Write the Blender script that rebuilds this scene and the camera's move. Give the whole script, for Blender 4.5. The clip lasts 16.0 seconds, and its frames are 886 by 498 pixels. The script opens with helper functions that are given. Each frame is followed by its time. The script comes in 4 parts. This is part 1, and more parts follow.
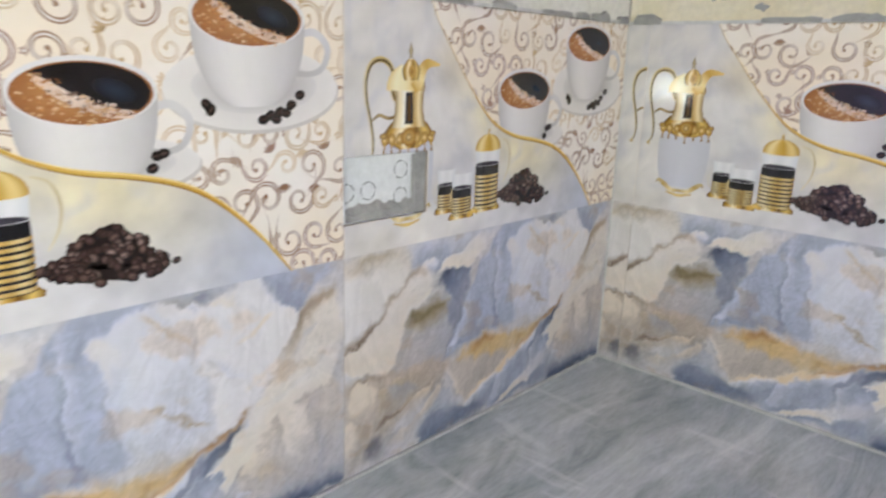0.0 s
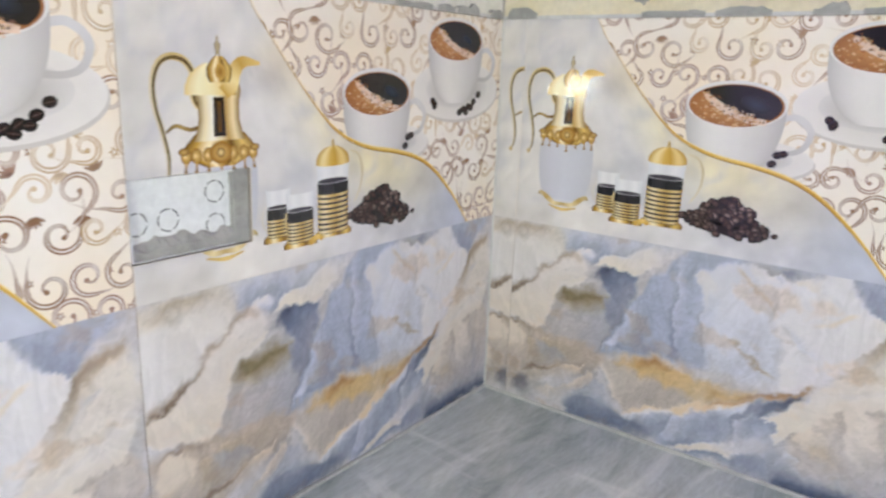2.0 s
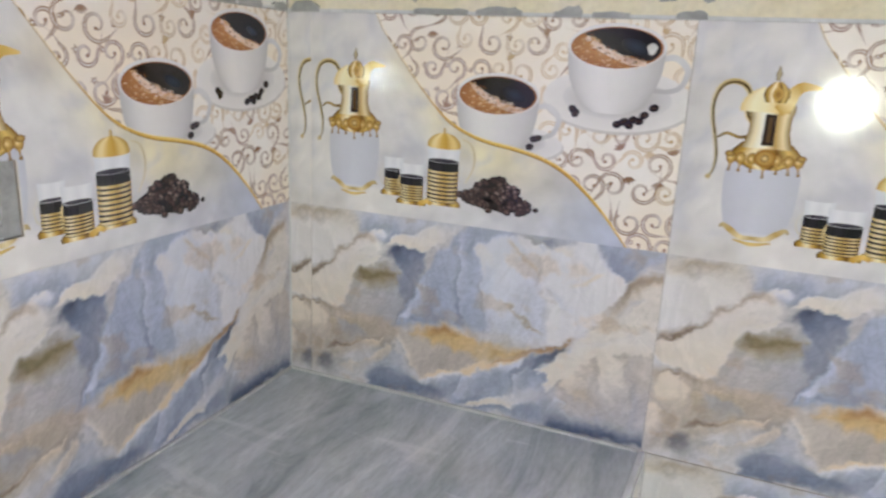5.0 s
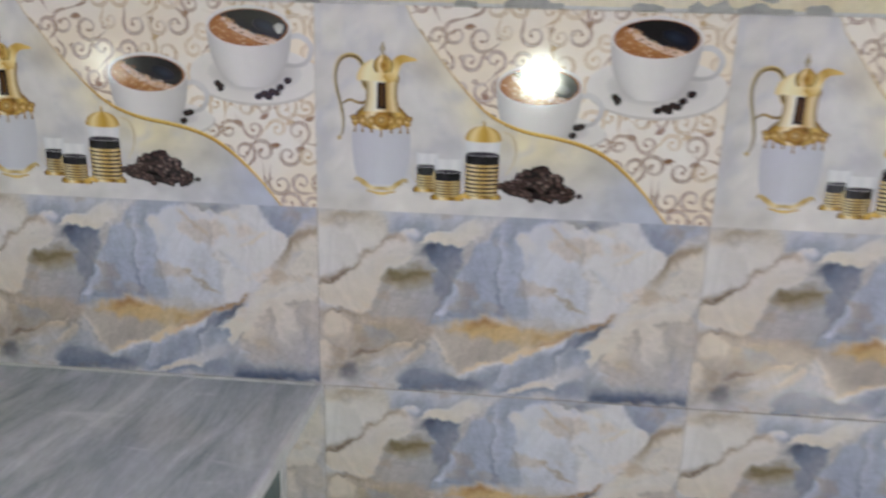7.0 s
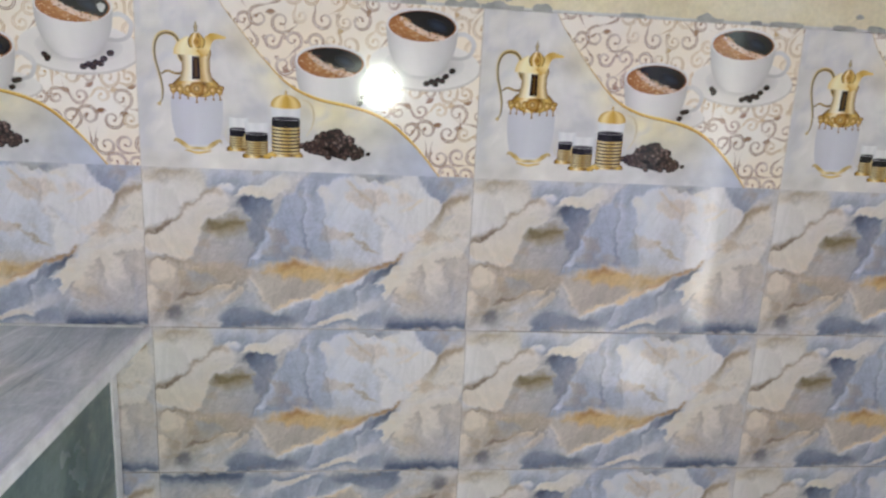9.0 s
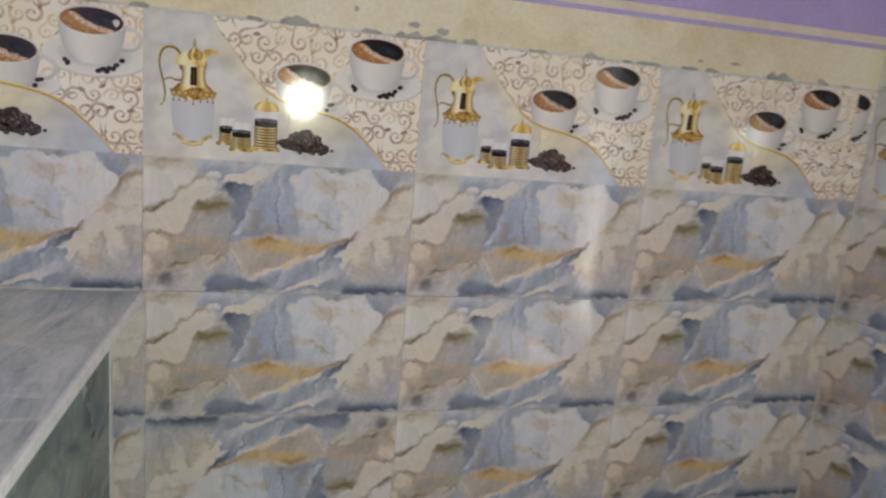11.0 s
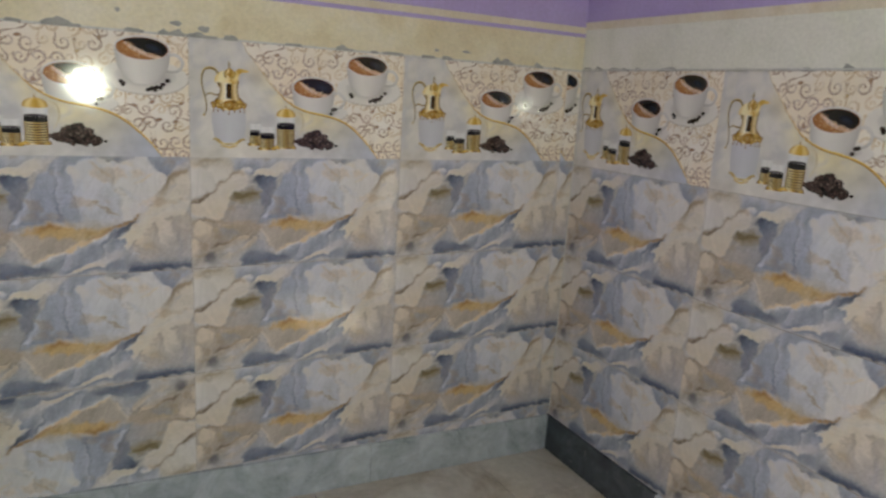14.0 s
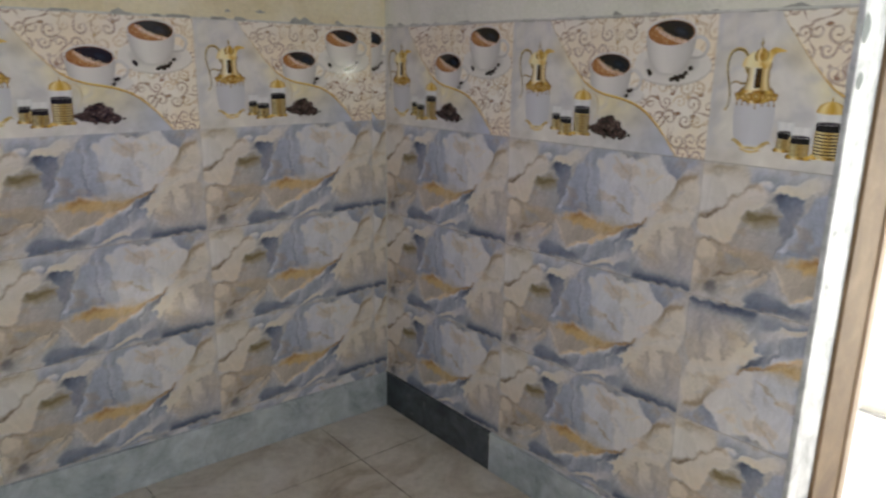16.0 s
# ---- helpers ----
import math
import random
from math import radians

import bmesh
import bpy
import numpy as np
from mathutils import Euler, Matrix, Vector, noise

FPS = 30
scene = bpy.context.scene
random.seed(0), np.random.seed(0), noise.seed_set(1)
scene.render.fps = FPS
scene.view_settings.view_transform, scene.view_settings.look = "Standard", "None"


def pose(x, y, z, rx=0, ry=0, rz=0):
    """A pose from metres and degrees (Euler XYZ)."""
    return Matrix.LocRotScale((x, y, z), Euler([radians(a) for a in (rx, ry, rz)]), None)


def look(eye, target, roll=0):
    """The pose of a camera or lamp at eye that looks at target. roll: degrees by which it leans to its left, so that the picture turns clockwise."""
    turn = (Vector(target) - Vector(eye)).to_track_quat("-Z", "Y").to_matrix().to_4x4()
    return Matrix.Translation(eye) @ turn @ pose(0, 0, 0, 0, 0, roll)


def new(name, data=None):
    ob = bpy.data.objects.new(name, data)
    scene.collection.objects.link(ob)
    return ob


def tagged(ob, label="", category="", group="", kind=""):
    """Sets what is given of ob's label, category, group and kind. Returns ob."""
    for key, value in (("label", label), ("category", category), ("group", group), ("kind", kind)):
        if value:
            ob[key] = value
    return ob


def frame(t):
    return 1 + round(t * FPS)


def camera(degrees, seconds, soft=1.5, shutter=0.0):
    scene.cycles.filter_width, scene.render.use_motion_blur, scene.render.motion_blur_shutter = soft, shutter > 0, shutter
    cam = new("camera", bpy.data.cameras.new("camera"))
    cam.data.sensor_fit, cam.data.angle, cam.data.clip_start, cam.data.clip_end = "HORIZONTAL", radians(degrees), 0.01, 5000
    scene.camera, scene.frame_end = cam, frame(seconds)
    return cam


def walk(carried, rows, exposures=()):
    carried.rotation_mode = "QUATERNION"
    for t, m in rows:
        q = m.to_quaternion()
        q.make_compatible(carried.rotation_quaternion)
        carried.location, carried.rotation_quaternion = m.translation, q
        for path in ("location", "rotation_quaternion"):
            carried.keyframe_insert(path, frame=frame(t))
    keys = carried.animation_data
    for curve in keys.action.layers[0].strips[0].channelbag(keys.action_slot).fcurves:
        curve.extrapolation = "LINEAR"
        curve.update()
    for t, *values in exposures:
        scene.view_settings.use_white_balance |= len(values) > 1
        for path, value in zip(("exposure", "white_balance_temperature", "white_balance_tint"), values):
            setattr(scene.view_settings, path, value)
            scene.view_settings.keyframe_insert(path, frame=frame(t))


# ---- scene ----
cam = camera(64.6, 16.0, soft=2.5, shutter=0.5)
PATH = [
    (0, (0.627, -1.106, 1.298), (-0.695, 0.304, 0.784), 2.0),
    (0.5, (0.603, -1.051, 1.297), (-0.635, 0.444, 0.813), 2.9),
    (1, (0.61, -1.02, 1.298), (-0.562, 0.517, 0.786), 2.4),
    (1.5, (0.599, -0.975, 1.299), (-0.619, 0.528, 0.793), 2.1),
    (2, (0.6, -0.931, 1.298), (-0.562, 0.618, 0.795), 2.0),
    (2.5, (0.603, -0.909, 1.292), (-0.481, 0.694, 0.786), 1.8),
    (3, (0.612, -0.903, 1.298), (-0.42, 0.73, 0.78), 2.5),
    (5.5, (0.689, -0.964, 1.306), (0.087, 0.872, 0.791), 2.5),
    (6, (0.721, -0.957, 1.298), (0.279, 0.923, 0.781), 2.6),
    (6.5, (0.794, -0.967, 1.301), (0.527, 0.946, 0.781), 3.0),
    (7, (0.878, -1.038, 1.302), (0.734, 0.885, 0.771), 1.8),
    (7.5, (0.96, -1.121, 1.282), (0.966, 0.8, 0.726), 2.5),
    (8, (1.012, -1.193, 1.273), (1.098, 0.724, 0.708), 2.7),
    (8.5, (1.015, -1.241, 1.248), (1.166, 0.69, 0.748), 2.6),
    (11, (0.85, -1.605, 1.217), (1.357, 0.291, 0.832), 5.1),
    (11.5, (0.831, -1.765, 1.243), (1.421, 0.096, 0.811), 5.1),
    (12, (0.837, -1.853, 1.241), (1.46, -0.005, 0.801), 4.6),
    (12.5, (0.839, -1.883, 1.248), (1.564, -0.07, 0.815), 4.3),
    (13, (0.848, -1.888, 1.251), (1.636, -0.101, 0.82), 4.5),
    (13.5, (0.872, -1.9, 1.26), (1.749, -0.152, 0.84), 4.2),
    (14, (0.891, -1.909, 1.266), (1.847, -0.205, 0.838), 3.5),
    (14.5, (0.911, -1.918, 1.269), (1.966, -0.271, 0.853), 2.8),
    (15, (0.92, -1.926, 1.262), (2.063, -0.343, 0.826), 2.3),
    (15.5, (0.947, -1.944, 1.254), (2.157, -0.428, 0.766), 2.0),
    (16, (0.978, -1.966, 1.261), (2.264, -0.522, 0.749), 0.9),
]
EXPOSURES = [(0, 2.37, 6590, 8), (1, 2.47, 6590, 8), (3, 2.62, 6490, 9), (5.5, 2.24, 6540, 8), (7, 2.04, 6490, 8), (8.5, 2.3, 6440, 8), (11.0, 1.93, 7000, 7), (12.5, 1.75, 7250, 6), (15, 1.7, 7250, 5), (16, 1.58, 7050, 7)]
walk(cam, [(t, look(eye, target, roll)) for t, eye, target, roll in PATH], EXPOSURES)

# ---- light ----
world = bpy.data.worlds.new("sky")
scene.world = world
world.use_nodes = True
wn = world.node_tree.nodes
sky = wn.new("ShaderNodeTexSky")
sky.sky_type = "NISHITA"
sky.sun_disc = False
sky.sun_elevation, sky.sun_rotation = radians(50), radians(100)
wn["Background"].inputs["Strength"].default_value = 0.1
world.node_tree.links.new(sky.outputs[0], wn["Background"].inputs[0])

sun = new("sun", bpy.data.lights.new("sun", "SUN"))
sun.data.energy, sun.data.angle, sun.data.color = 5.0, radians(0.5), (1.0, 0.95, 0.88)
sun.matrix_world = look((6, -3, 8), (2.9, -3.4, 0))


def area_lamp(name, eye, target, w, h, power, colour):
    ob = new(name, bpy.data.lights.new(name, "AREA"))
    ob.data.shape, ob.data.size, ob.data.size_y = "RECTANGLE", w, h
    ob.data.energy, ob.data.color = power, colour
    ob.matrix_world = look(eye, target)
    return ob


# daylight in the doorway of the east wall
area_lamp("doorway_daylight", (3.3, -1.80, 0.85), (0.0, -1.80, 0.85), 0.55, 1.2, 3.0, (0.94, 1.0, 0.98))
# ---- plan ----
LX = 2.457              # room's width along the north wall
DEEP = 5.6              # room's length
HIGH = 2.95
TOP = 0.772             # worktop
LIP = 0.61
PANEL = 0.545
DOOR0, DOOR1, DOORH = -1.452, -2.42, 2.08
TH = 0.0075             # tile thickness
GAP = 0.0007


def floor_z(x, y):
    return 0.034 * (LX - x) + 0.03 * y


# ---- materials ----
def mat(name):
    m = bpy.data.materials.new(name)
    m.use_nodes = True
    return m, m.node_tree.nodes, m.node_tree.links, m.node_tree.nodes["Principled BSDF"]


def noise_node(n, l, scale, detail=4.0, rough=0.55, coords="Object", dist=0.0, stretch=None, turn=0.0):
    tc = n.new("ShaderNodeTexCoord")
    t = n.new("ShaderNodeTexNoise")
    t.inputs["Scale"].default_value, t.inputs["Detail"].default_value = scale, detail
    t.inputs["Roughness"].default_value, t.inputs["Distortion"].default_value = rough, dist
    if stretch:
        mp = n.new("ShaderNodeMapping")
        mp.inputs["Scale"].default_value = stretch
        mp.inputs["Rotation"].default_value = (0, 0, radians(turn))
        l.new(tc.outputs[coords], mp.inputs[0])
        l.new(mp.outputs[0], t.inputs["Vector"])
    else:
        l.new(tc.outputs[coords], t.inputs["Vector"])
    return t


def ramp(n, l, src, stops):
    r = n.new("ShaderNodeValToRGB")
    while len(r.color_ramp.elements) < len(stops):
        r.color_ramp.elements.new(0.5)
    for e, (p, c) in zip(r.color_ramp.elements, stops):
        e.position, e.color = p, (*c, 1)
    l.new(src, r.inputs[0])
    return r


def mix(n, l, kind, fac, a, b):
    m = n.new("ShaderNodeMix")
    m.data_type, m.blend_type = "RGBA", kind
    for sock, v in ((m.inputs[0], fac), (m.inputs[6], a), (m.inputs[7], b)):
        if isinstance(v, (int, float)):
            sock.default_value = v
        elif isinstance(v, tuple):
            sock.default_value = (*v, 1)
        else:
            l.new(v, sock)
    return m.outputs[2]


def bump(n, l, b, height, strength, dist):
    bp = n.new("ShaderNodeBump")
    bp.inputs["Strength"].default_value, bp.inputs["Distance"].default_value = strength, dist
    l.new(height, bp.inputs["Height"])
    l.new(bp.outputs[0], b.inputs["Normal"])


def glazed(name, rough, cloud, flakes=False):
    """Glazed ceramic over a printed colour."""
    m, n, l, b = mat(name)
    a = n.new("ShaderNodeAttribute")
    a.attribute_name = "print"
    c = ramp(n, l, noise_node(n, l, 16, 8, 0.6, dist=0.8).outputs[0], [(0.3, (1 - cloud,) * 3), (0.7, (1.0, 1.0, 1.0))])
    c2 = ramp(n, l, noise_node(n, l, 90, 3, 0.6).outputs[0], [(0.3, (1 - cloud * 0.5,) * 3), (0.7, (1.0, 1.0, 1.0))])
    col = mix(n, l, "MULTIPLY", 1.0, a.outputs[0], c.outputs[0])
    if flakes:
        for scale, reps, low, stretch in ((7, 7, 0.91, (1.0, 1.0, 0.6)), (24, 4, 0.95, (1.0, 1.0, 0.8))):
            fold = n.new("ShaderNodeMath")
            fold.operation = "MULTIPLY"
            fold.inputs[1].default_value = reps
            l.new(noise_node(n, l, scale, 5, 0.55, dist=1.4, stretch=stretch).outputs[0], fold.inputs[0])
            saw = n.new("ShaderNodeMath")
            saw.operation = "FRACT"
            l.new(fold.outputs[0], saw.inputs[0])
            lam = ramp(n, l, saw.outputs[0], [(0.0, (low,) * 3), (0.82, (1.0, 1.0, 1.0)), (1.0, (low,) * 3)])
            col = mix(n, l, "MULTIPLY", 1.0, col, lam.outputs[0])
    col = mix(n, l, "MULTIPLY", 1.0, col, c2.outputs[0])
    l.new(col, b.inputs["Base Color"])
    r = n.new("ShaderNodeMapRange")
    r.inputs[3].default_value, r.inputs[4].default_value = rough * 0.8, rough * 1.4
    l.new(noise_node(n, l, 7, 5, coords="Object").outputs[0], r.inputs[0])
    l.new(r.outputs[0], b.inputs["Roughness"])
    bump(n, l, b, noise_node(n, l, 5, 2, coords="Object").outputs[0], 0.02, 0.01)
    return m


GLAZE = glazed("glazed_tile", 0.065, 0.08, True)
PRINT = glazed("printed_tile", 0.08, 0.05)


def stone(name, stops, stretch, turn, rough, scale=3.0, flecks=None):
    m, n, l, b = mat(name)
    t = noise_node(n, l, scale, 9, 0.62, dist=1.2, stretch=stretch, turn=turn)
    base = ramp(n, l, t.outputs[0], stops)
    fine = ramp(n, l, noise_node(n, l, 40, 6, 0.7, stretch=stretch, turn=turn).outputs[0], [(0.3, (0.72,) * 3), (0.65, (1.0, 1.0, 1.0))])
    col = mix(n, l, "MULTIPLY", 0.75, base.outputs[0], fine.outputs[0])
    fleck = ramp(n, l, noise_node(n, l, 6 if flecks else 9, 6, 0.6, dist=0.6, stretch=flecks or stretch, turn=12 if flecks else turn + 35).outputs[0], [(0.58 if flecks else 0.62, (0.0, 0.0, 0.0)), (0.67 if flecks else 0.75, (0.6, 0.6, 0.6) if flecks else (0.3, 0.3, 0.3))])
    col = mix(n, l, "SCREEN", 0.6, col, fleck.outputs[0])
    l.new(col, b.inputs["Base Color"])
    rr = n.new("ShaderNodeMapRange")
    rr.inputs[3].default_value, rr.inputs[4].default_value = rough * 0.7, rough * 1.5
    l.new(noise_node(n, l, 6, 5).outputs[0], rr.inputs[0])
    l.new(rr.outputs[0], b.inputs["Roughness"])
    bump(n, l, b, t.outputs[0], 0.06, 0.01)
    return m


MARBLE_TOP = stone("worktop_marble", [(0.30, (0.30, 0.345, 0.36)), (0.43, (0.50, 0.55, 0.565)), (0.57, (0.66, 0.70, 0.715)), (0.70, (0.84, 0.86, 0.865))], (5.0, 1.1, 1.0), 8, 0.13, 3.0, (0.8, 3.2, 1.0))
MARBLE_EDGE = stone("worktop_edge", [(0.3, (0.74, 0.76, 0.77)), (0.7, (0.86, 0.87, 0.88))], (1, 1, 1), 0, 0.15, 9)
MARBLE_PANEL = stone("panel_marble", [(0.25, (0.04, 0.075, 0.072)), (0.45, (0.11, 0.17, 0.165)), (0.6, (0.19, 0.26, 0.25)), (0.8, (0.30, 0.36, 0.35))], (1.0, 1.0, 1.6), 0, 0.22, 4)
MARBLE_SKIRT = stone("skirting_marble", [(0.25, (0.22, 0.26, 0.31)), (0.45, (0.45, 0.51, 0.57)), (0.6, (0.57, 0.63, 0.69)), (0.8, (0.70, 0.74, 0.77))], (1.0, 1.0, 1.0), 0, 0.25, 7)
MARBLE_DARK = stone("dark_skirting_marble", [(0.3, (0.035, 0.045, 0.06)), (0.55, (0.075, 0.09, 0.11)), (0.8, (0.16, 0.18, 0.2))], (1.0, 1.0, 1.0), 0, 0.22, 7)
FLOOR = stone("floor_tile", [(0.22, (0.20, 0.15, 0.10)), (0.38, (0.46, 0.40, 0.33)), (0.52, (0.62, 0.58, 0.52)), (0.8, (0.74, 0.72, 0.68))], (1, 1, 1), 0, 0.3, 3.5)


def rough_paint(name, stops, scale=6.0, rough=0.75, b_amt=0.25):
    m, n, l, b = mat(name)
    t = noise_node(n, l, scale, 7, 0.62, dist=0.4)
    base = ramp(n, l, t.outputs[0], stops)
    f = noise_node(n, l, 110, 4, 0.6)
    fine = ramp(n, l, f.outputs[0], [(0.3, (0.86,) * 3), (0.7, (1.0, 1.0, 1.0))])
    l.new(mix(n, l, "MULTIPLY", 1.0, base.outputs[0], fine.outputs[0]), b.inputs["Base Color"])
    b.inputs["Roughness"].default_value = rough
    bump(n, l, b, f.outputs[0], b_amt, 0.004)
    return m


CREAM = rough_paint("cream_distemper", [(0.3, (0.72, 0.62, 0.40)), (0.5, (0.82, 0.75, 0.55)), (0.7, (0.87, 0.82, 0.69))])
CREAM_PALE = rough_paint("pale_distemper", [(0.3, (0.72, 0.72, 0.64)), (0.5, (0.83, 0.83, 0.75)), (0.7, (0.88, 0.87, 0.81))])
CREAM_LINE = rough_paint("cream_line_paint", [(0.3, (0.72, 0.64, 0.48)), (0.7, (0.82, 0.77, 0.66))], 12)
LILAC = rough_paint("lilac_paint", [(0.3, (0.46, 0.37, 0.68)), (0.7, (0.54, 0.45, 0.76))], 4, 0.6, 0.12)
CEMENT = rough_paint("cement", [(0.3, (0.30, 0.30, 0.29)), (0.55, (0.42, 0.42, 0.40)), (0.75, (0.54, 0.53, 0.50))], 25, 0.9, 0.6)
WHITEWASH = rough_paint("white_ceiling_paint", [(0.3, (0.70, 0.69, 0.66)), (0.7, (0.8, 0.8, 0.78))], 4)
GROUT = rough_paint("grout", [(0.3, (0.40, 0.38, 0.35)), (0.7, (0.62, 0.59, 0.55))], 20, 0.9)
WOOD = rough_paint("door_frame_wood", [(0.3, (0.13, 0.075, 0.04)), (0.55, (0.20, 0.125, 0.07)), (0.75, (0.27, 0.18, 0.11))], 8, 0.75)
FLOORGROUT = rough_paint("floor_joint_dirt", [(0.3, (0.07, 0.055, 0.04)), (0.7, (0.16, 0.13, 0.10))], 15, 0.9)
SEAL = rough_paint("white_cement_bead", [(0.3, (0.55, 0.55, 0.53)), (0.7, (0.74, 0.74, 0.72))], 30, 0.6)
BEAD = rough_paint("stop_bead_wood", [(0.3, (0.34, 0.24, 0.17)), (0.7, (0.46, 0.35, 0.27))], 10, 0.7, 0.1)
PVC = rough_paint("box_plastic", [(0.3, (0.78, 0.82, 0.84)), (0.7, (0.88, 0.90, 0.91))], 14, 0.35, 0.1)
TRIMWHITE = rough_paint("jamb_plaster", [(0.33, (0.14, 0.15, 0.17)), (0.42, (0.40, 0.42, 0.46)), (0.6, (0.66, 0.68, 0.72))], 11, 0.5, 0.15)
YARD = rough_paint("yard_concrete", [(0.3, (0.62, 0.61, 0.59)), (0.7, (0.78, 0.77, 0.74))], 2, 0.9)
INK, _, _, _b = mat("dark_groove")
_b.inputs["Base Color"].default_value, _b.inputs["Roughness"].default_value = (0.10, 0.12, 0.13, 1), 0.6
# glow of the added bulb that replaces the flash carried with the camera
GLOW, _, _, _b = mat("flash_globe")
_b.inputs["Emission Color"].default_value, _b.inputs["Emission Strength"].default_value = (0.93, 1.0, 0.87, 1), 74.0


# ---- mesh helpers ----
def box(bm, lo, hi):
    vs = [bm.verts.new((x, y, z)) for x in (lo[0], hi[0]) for y in (lo[1], hi[1]) for z in (lo[2], hi[2])]
    for f in ((0, 1, 3, 2), (4, 6, 7, 5), (0, 4, 5, 1), (2, 3, 7, 6), (0, 2, 6, 4), (1, 5, 7, 3)):
        bm.faces.new([vs[i] for i in f])
    return vs


def bevel(bm, r, seg=2):
    bmesh.ops.bevel(bm, geom=bm.edges[:], offset=r, segments=seg, affect="EDGES", profile=0.6)


def mesh_of(name, bm, material, smooth=False):
    bmesh.ops.recalc_face_normals(bm, faces=bm.faces[:])
    me = bpy.data.meshes.new(name)
    bm.to_mesh(me)
    bm.free()
    for m in (material if isinstance(material, (list, tuple)) else [material]):
        me.materials.append(m)
    if smooth:
        me.polygons.foreach_set("use_smooth", [True] * len(me.polygons))
    return me


def part(name, bm, material, parent=None, label="", smooth=False):
    ob = new(name, mesh_of(name, bm, material, smooth))
    ob.parent = parent
    if label:
        ob["label"] = label
    return ob


def boxes(name, spans, material, parent=None, label="", r=0.0):
    bm = bmesh.new()
    for lo, hi in spans:
        box(bm, lo, hi)
    if r:
        bevel(bm, r)
    return part(name, bm, material, parent, label)


# ---- walls, floor, ceiling ----
BACK = TH + 0.002
HOLE = (-0.607, -0.472, 1.110, 1.190)     # the switch box's opening: y0, y1, z0, z1
wall_north = tagged(boxes("wall_north", [((-0.25, BACK, -0.3), (LX + 0.395, 0.25, HIGH))], GROUT), "rear kitchen wall clad in marbled and coffee print tiles", "wall", kind="structure")
W = -BACK
wall_west = tagged(boxes("wall_west", [
    ((-0.25, -DEEP - 0.25, -0.3), (W, HOLE[0], HIGH)), ((-0.25, HOLE[1], -0.3), (W, BACK, HIGH)),
    ((-0.25, HOLE[0], -0.3), (W, HOLE[1], HOLE[2])), ((-0.25, HOLE[0], HOLE[3]), (W, HOLE[1], HIGH)),
    ((-0.25, HOLE[0], HOLE[2]), (-0.036, HOLE[1], HOLE[3]))], GROUT), "kitchen wall above the worktop clad in printed tiles", "wall", kind="structure")
E0, E1 = LX + BACK, LX + 0.395
wall_east = tagged(boxes("wall_east", [
    ((E0, DOOR0, -0.3), (E1, BACK, HIGH)), ((E0, DOOR1, DOORH), (E1, DOOR0, HIGH)),
    ((E0, -DEEP - 0.25, -0.3), (E1, DOOR1, HIGH))], [GROUT]), "tiled wall with a doorway to the bright yard", "wall", kind="structure")
wall_south = tagged(boxes("wall_south", [((-0.25, -DEEP - 0.25, -0.3), (LX + 0.395, -DEEP, HIGH))], CREAM_PALE), "plain painted far wall", "wall", kind="structure")
ceiling = tagged(boxes("ceiling", [((-0.25, -DEEP - 0.25, HIGH), (LX + 0.395, 0.25, HIGH + 0.15))], WHITEWASH), "plain white ceiling", "ceiling", kind="structure")

bm = bmesh.new()
vs = box(bm, (-0.1, -DEEP, -0.1), (LX + 0.02, 0.02, 0))
for v in vs:
    v.co.z = floor_z(v.co.x, v.co.y) - 0.006 + (0 if v.co.z > -0.05 else -0.1)
floor = tagged(part("floor", bm, FLOORGROUT), "sloping pale stone tiled kitchen floor", "floor", kind="structure")


# ---- printed tiles ----
def lattice(u, v, cell, seed):
    rng = np.random.RandomState(seed)
    g = rng.rand(64, 64)
    x, y = u / cell, v / cell
    i, j = np.floor(x).astype(int), np.floor(y).astype(int)
    a, b = x - i, y - j
    a, b = a * a * (3 - 2 * a), b * b * (3 - 2 * b)
    i, j = i % 63, j % 63
    return (g[i, j] * (1 - a) + g[i + 1, j] * a) * (1 - b) + (g[i, j + 1] * (1 - a) + g[i + 1, j + 1] * a) * b


def fbm(u, v, cell, seed, octaves=4):
    s, w, tot = 0, 1.0, 0.0
    for k in range(octaves):
        s = s + w * lattice(u, v, cell / 2 ** k, seed + k)
        tot += w
        w *= 0.55
    return s / tot - 0.5


def inside(u, v, poly):
    """Signed distance to a polygon, positive within."""
    p = np.array(poly, float)
    d = np.full(u.shape, 1e9)
    odd = np.zeros(u.shape, bool)
    for (ax, ay), (bx, by) in zip(p, np.roll(p, -1, 0)):
        ex, ey = bx - ax, by - ay
        h = np.clip(((u - ax) * ex + (v - ay) * ey) / (ex * ex + ey * ey + 1e-9), 0, 1)
        d = np.minimum(d, (u - ax - h * ex) ** 2 + (v - ay - h * ey) ** 2)
        hit = ((ay > v) != (by > v)) & (u < (bx - ax) * (v - ay) / (by - ay + 1e-12) + ax)
        odd ^= hit
    return np.where(odd, 1, -1) * np.sqrt(d)


def lin(r, g, b):
    return tuple(((c / 255 + 0.055) / 1.055) ** 2.4 if c > 10 else c / 255 / 12.92 for c in (r, g, b))


def smooth(x):
    x = np.clip(x, 0, 1)
    return x * x * (3 - 2 * x)


ONYX = []


def sheet(near, far, way, crisp, melt, k0, k1, *outline):
    """One translucent layer of the onyx print, in mm from the tile's lower left corner: crisp where it starts, melting along its way."""
    ONYX.append((outline, lin(*near), lin(*far), way, crisp, melt, k0, k1))


def crease(tone, wide, k, *line):
    """A soft vein along a line."""
    ONYX.append((line, lin(*tone), wide, k))


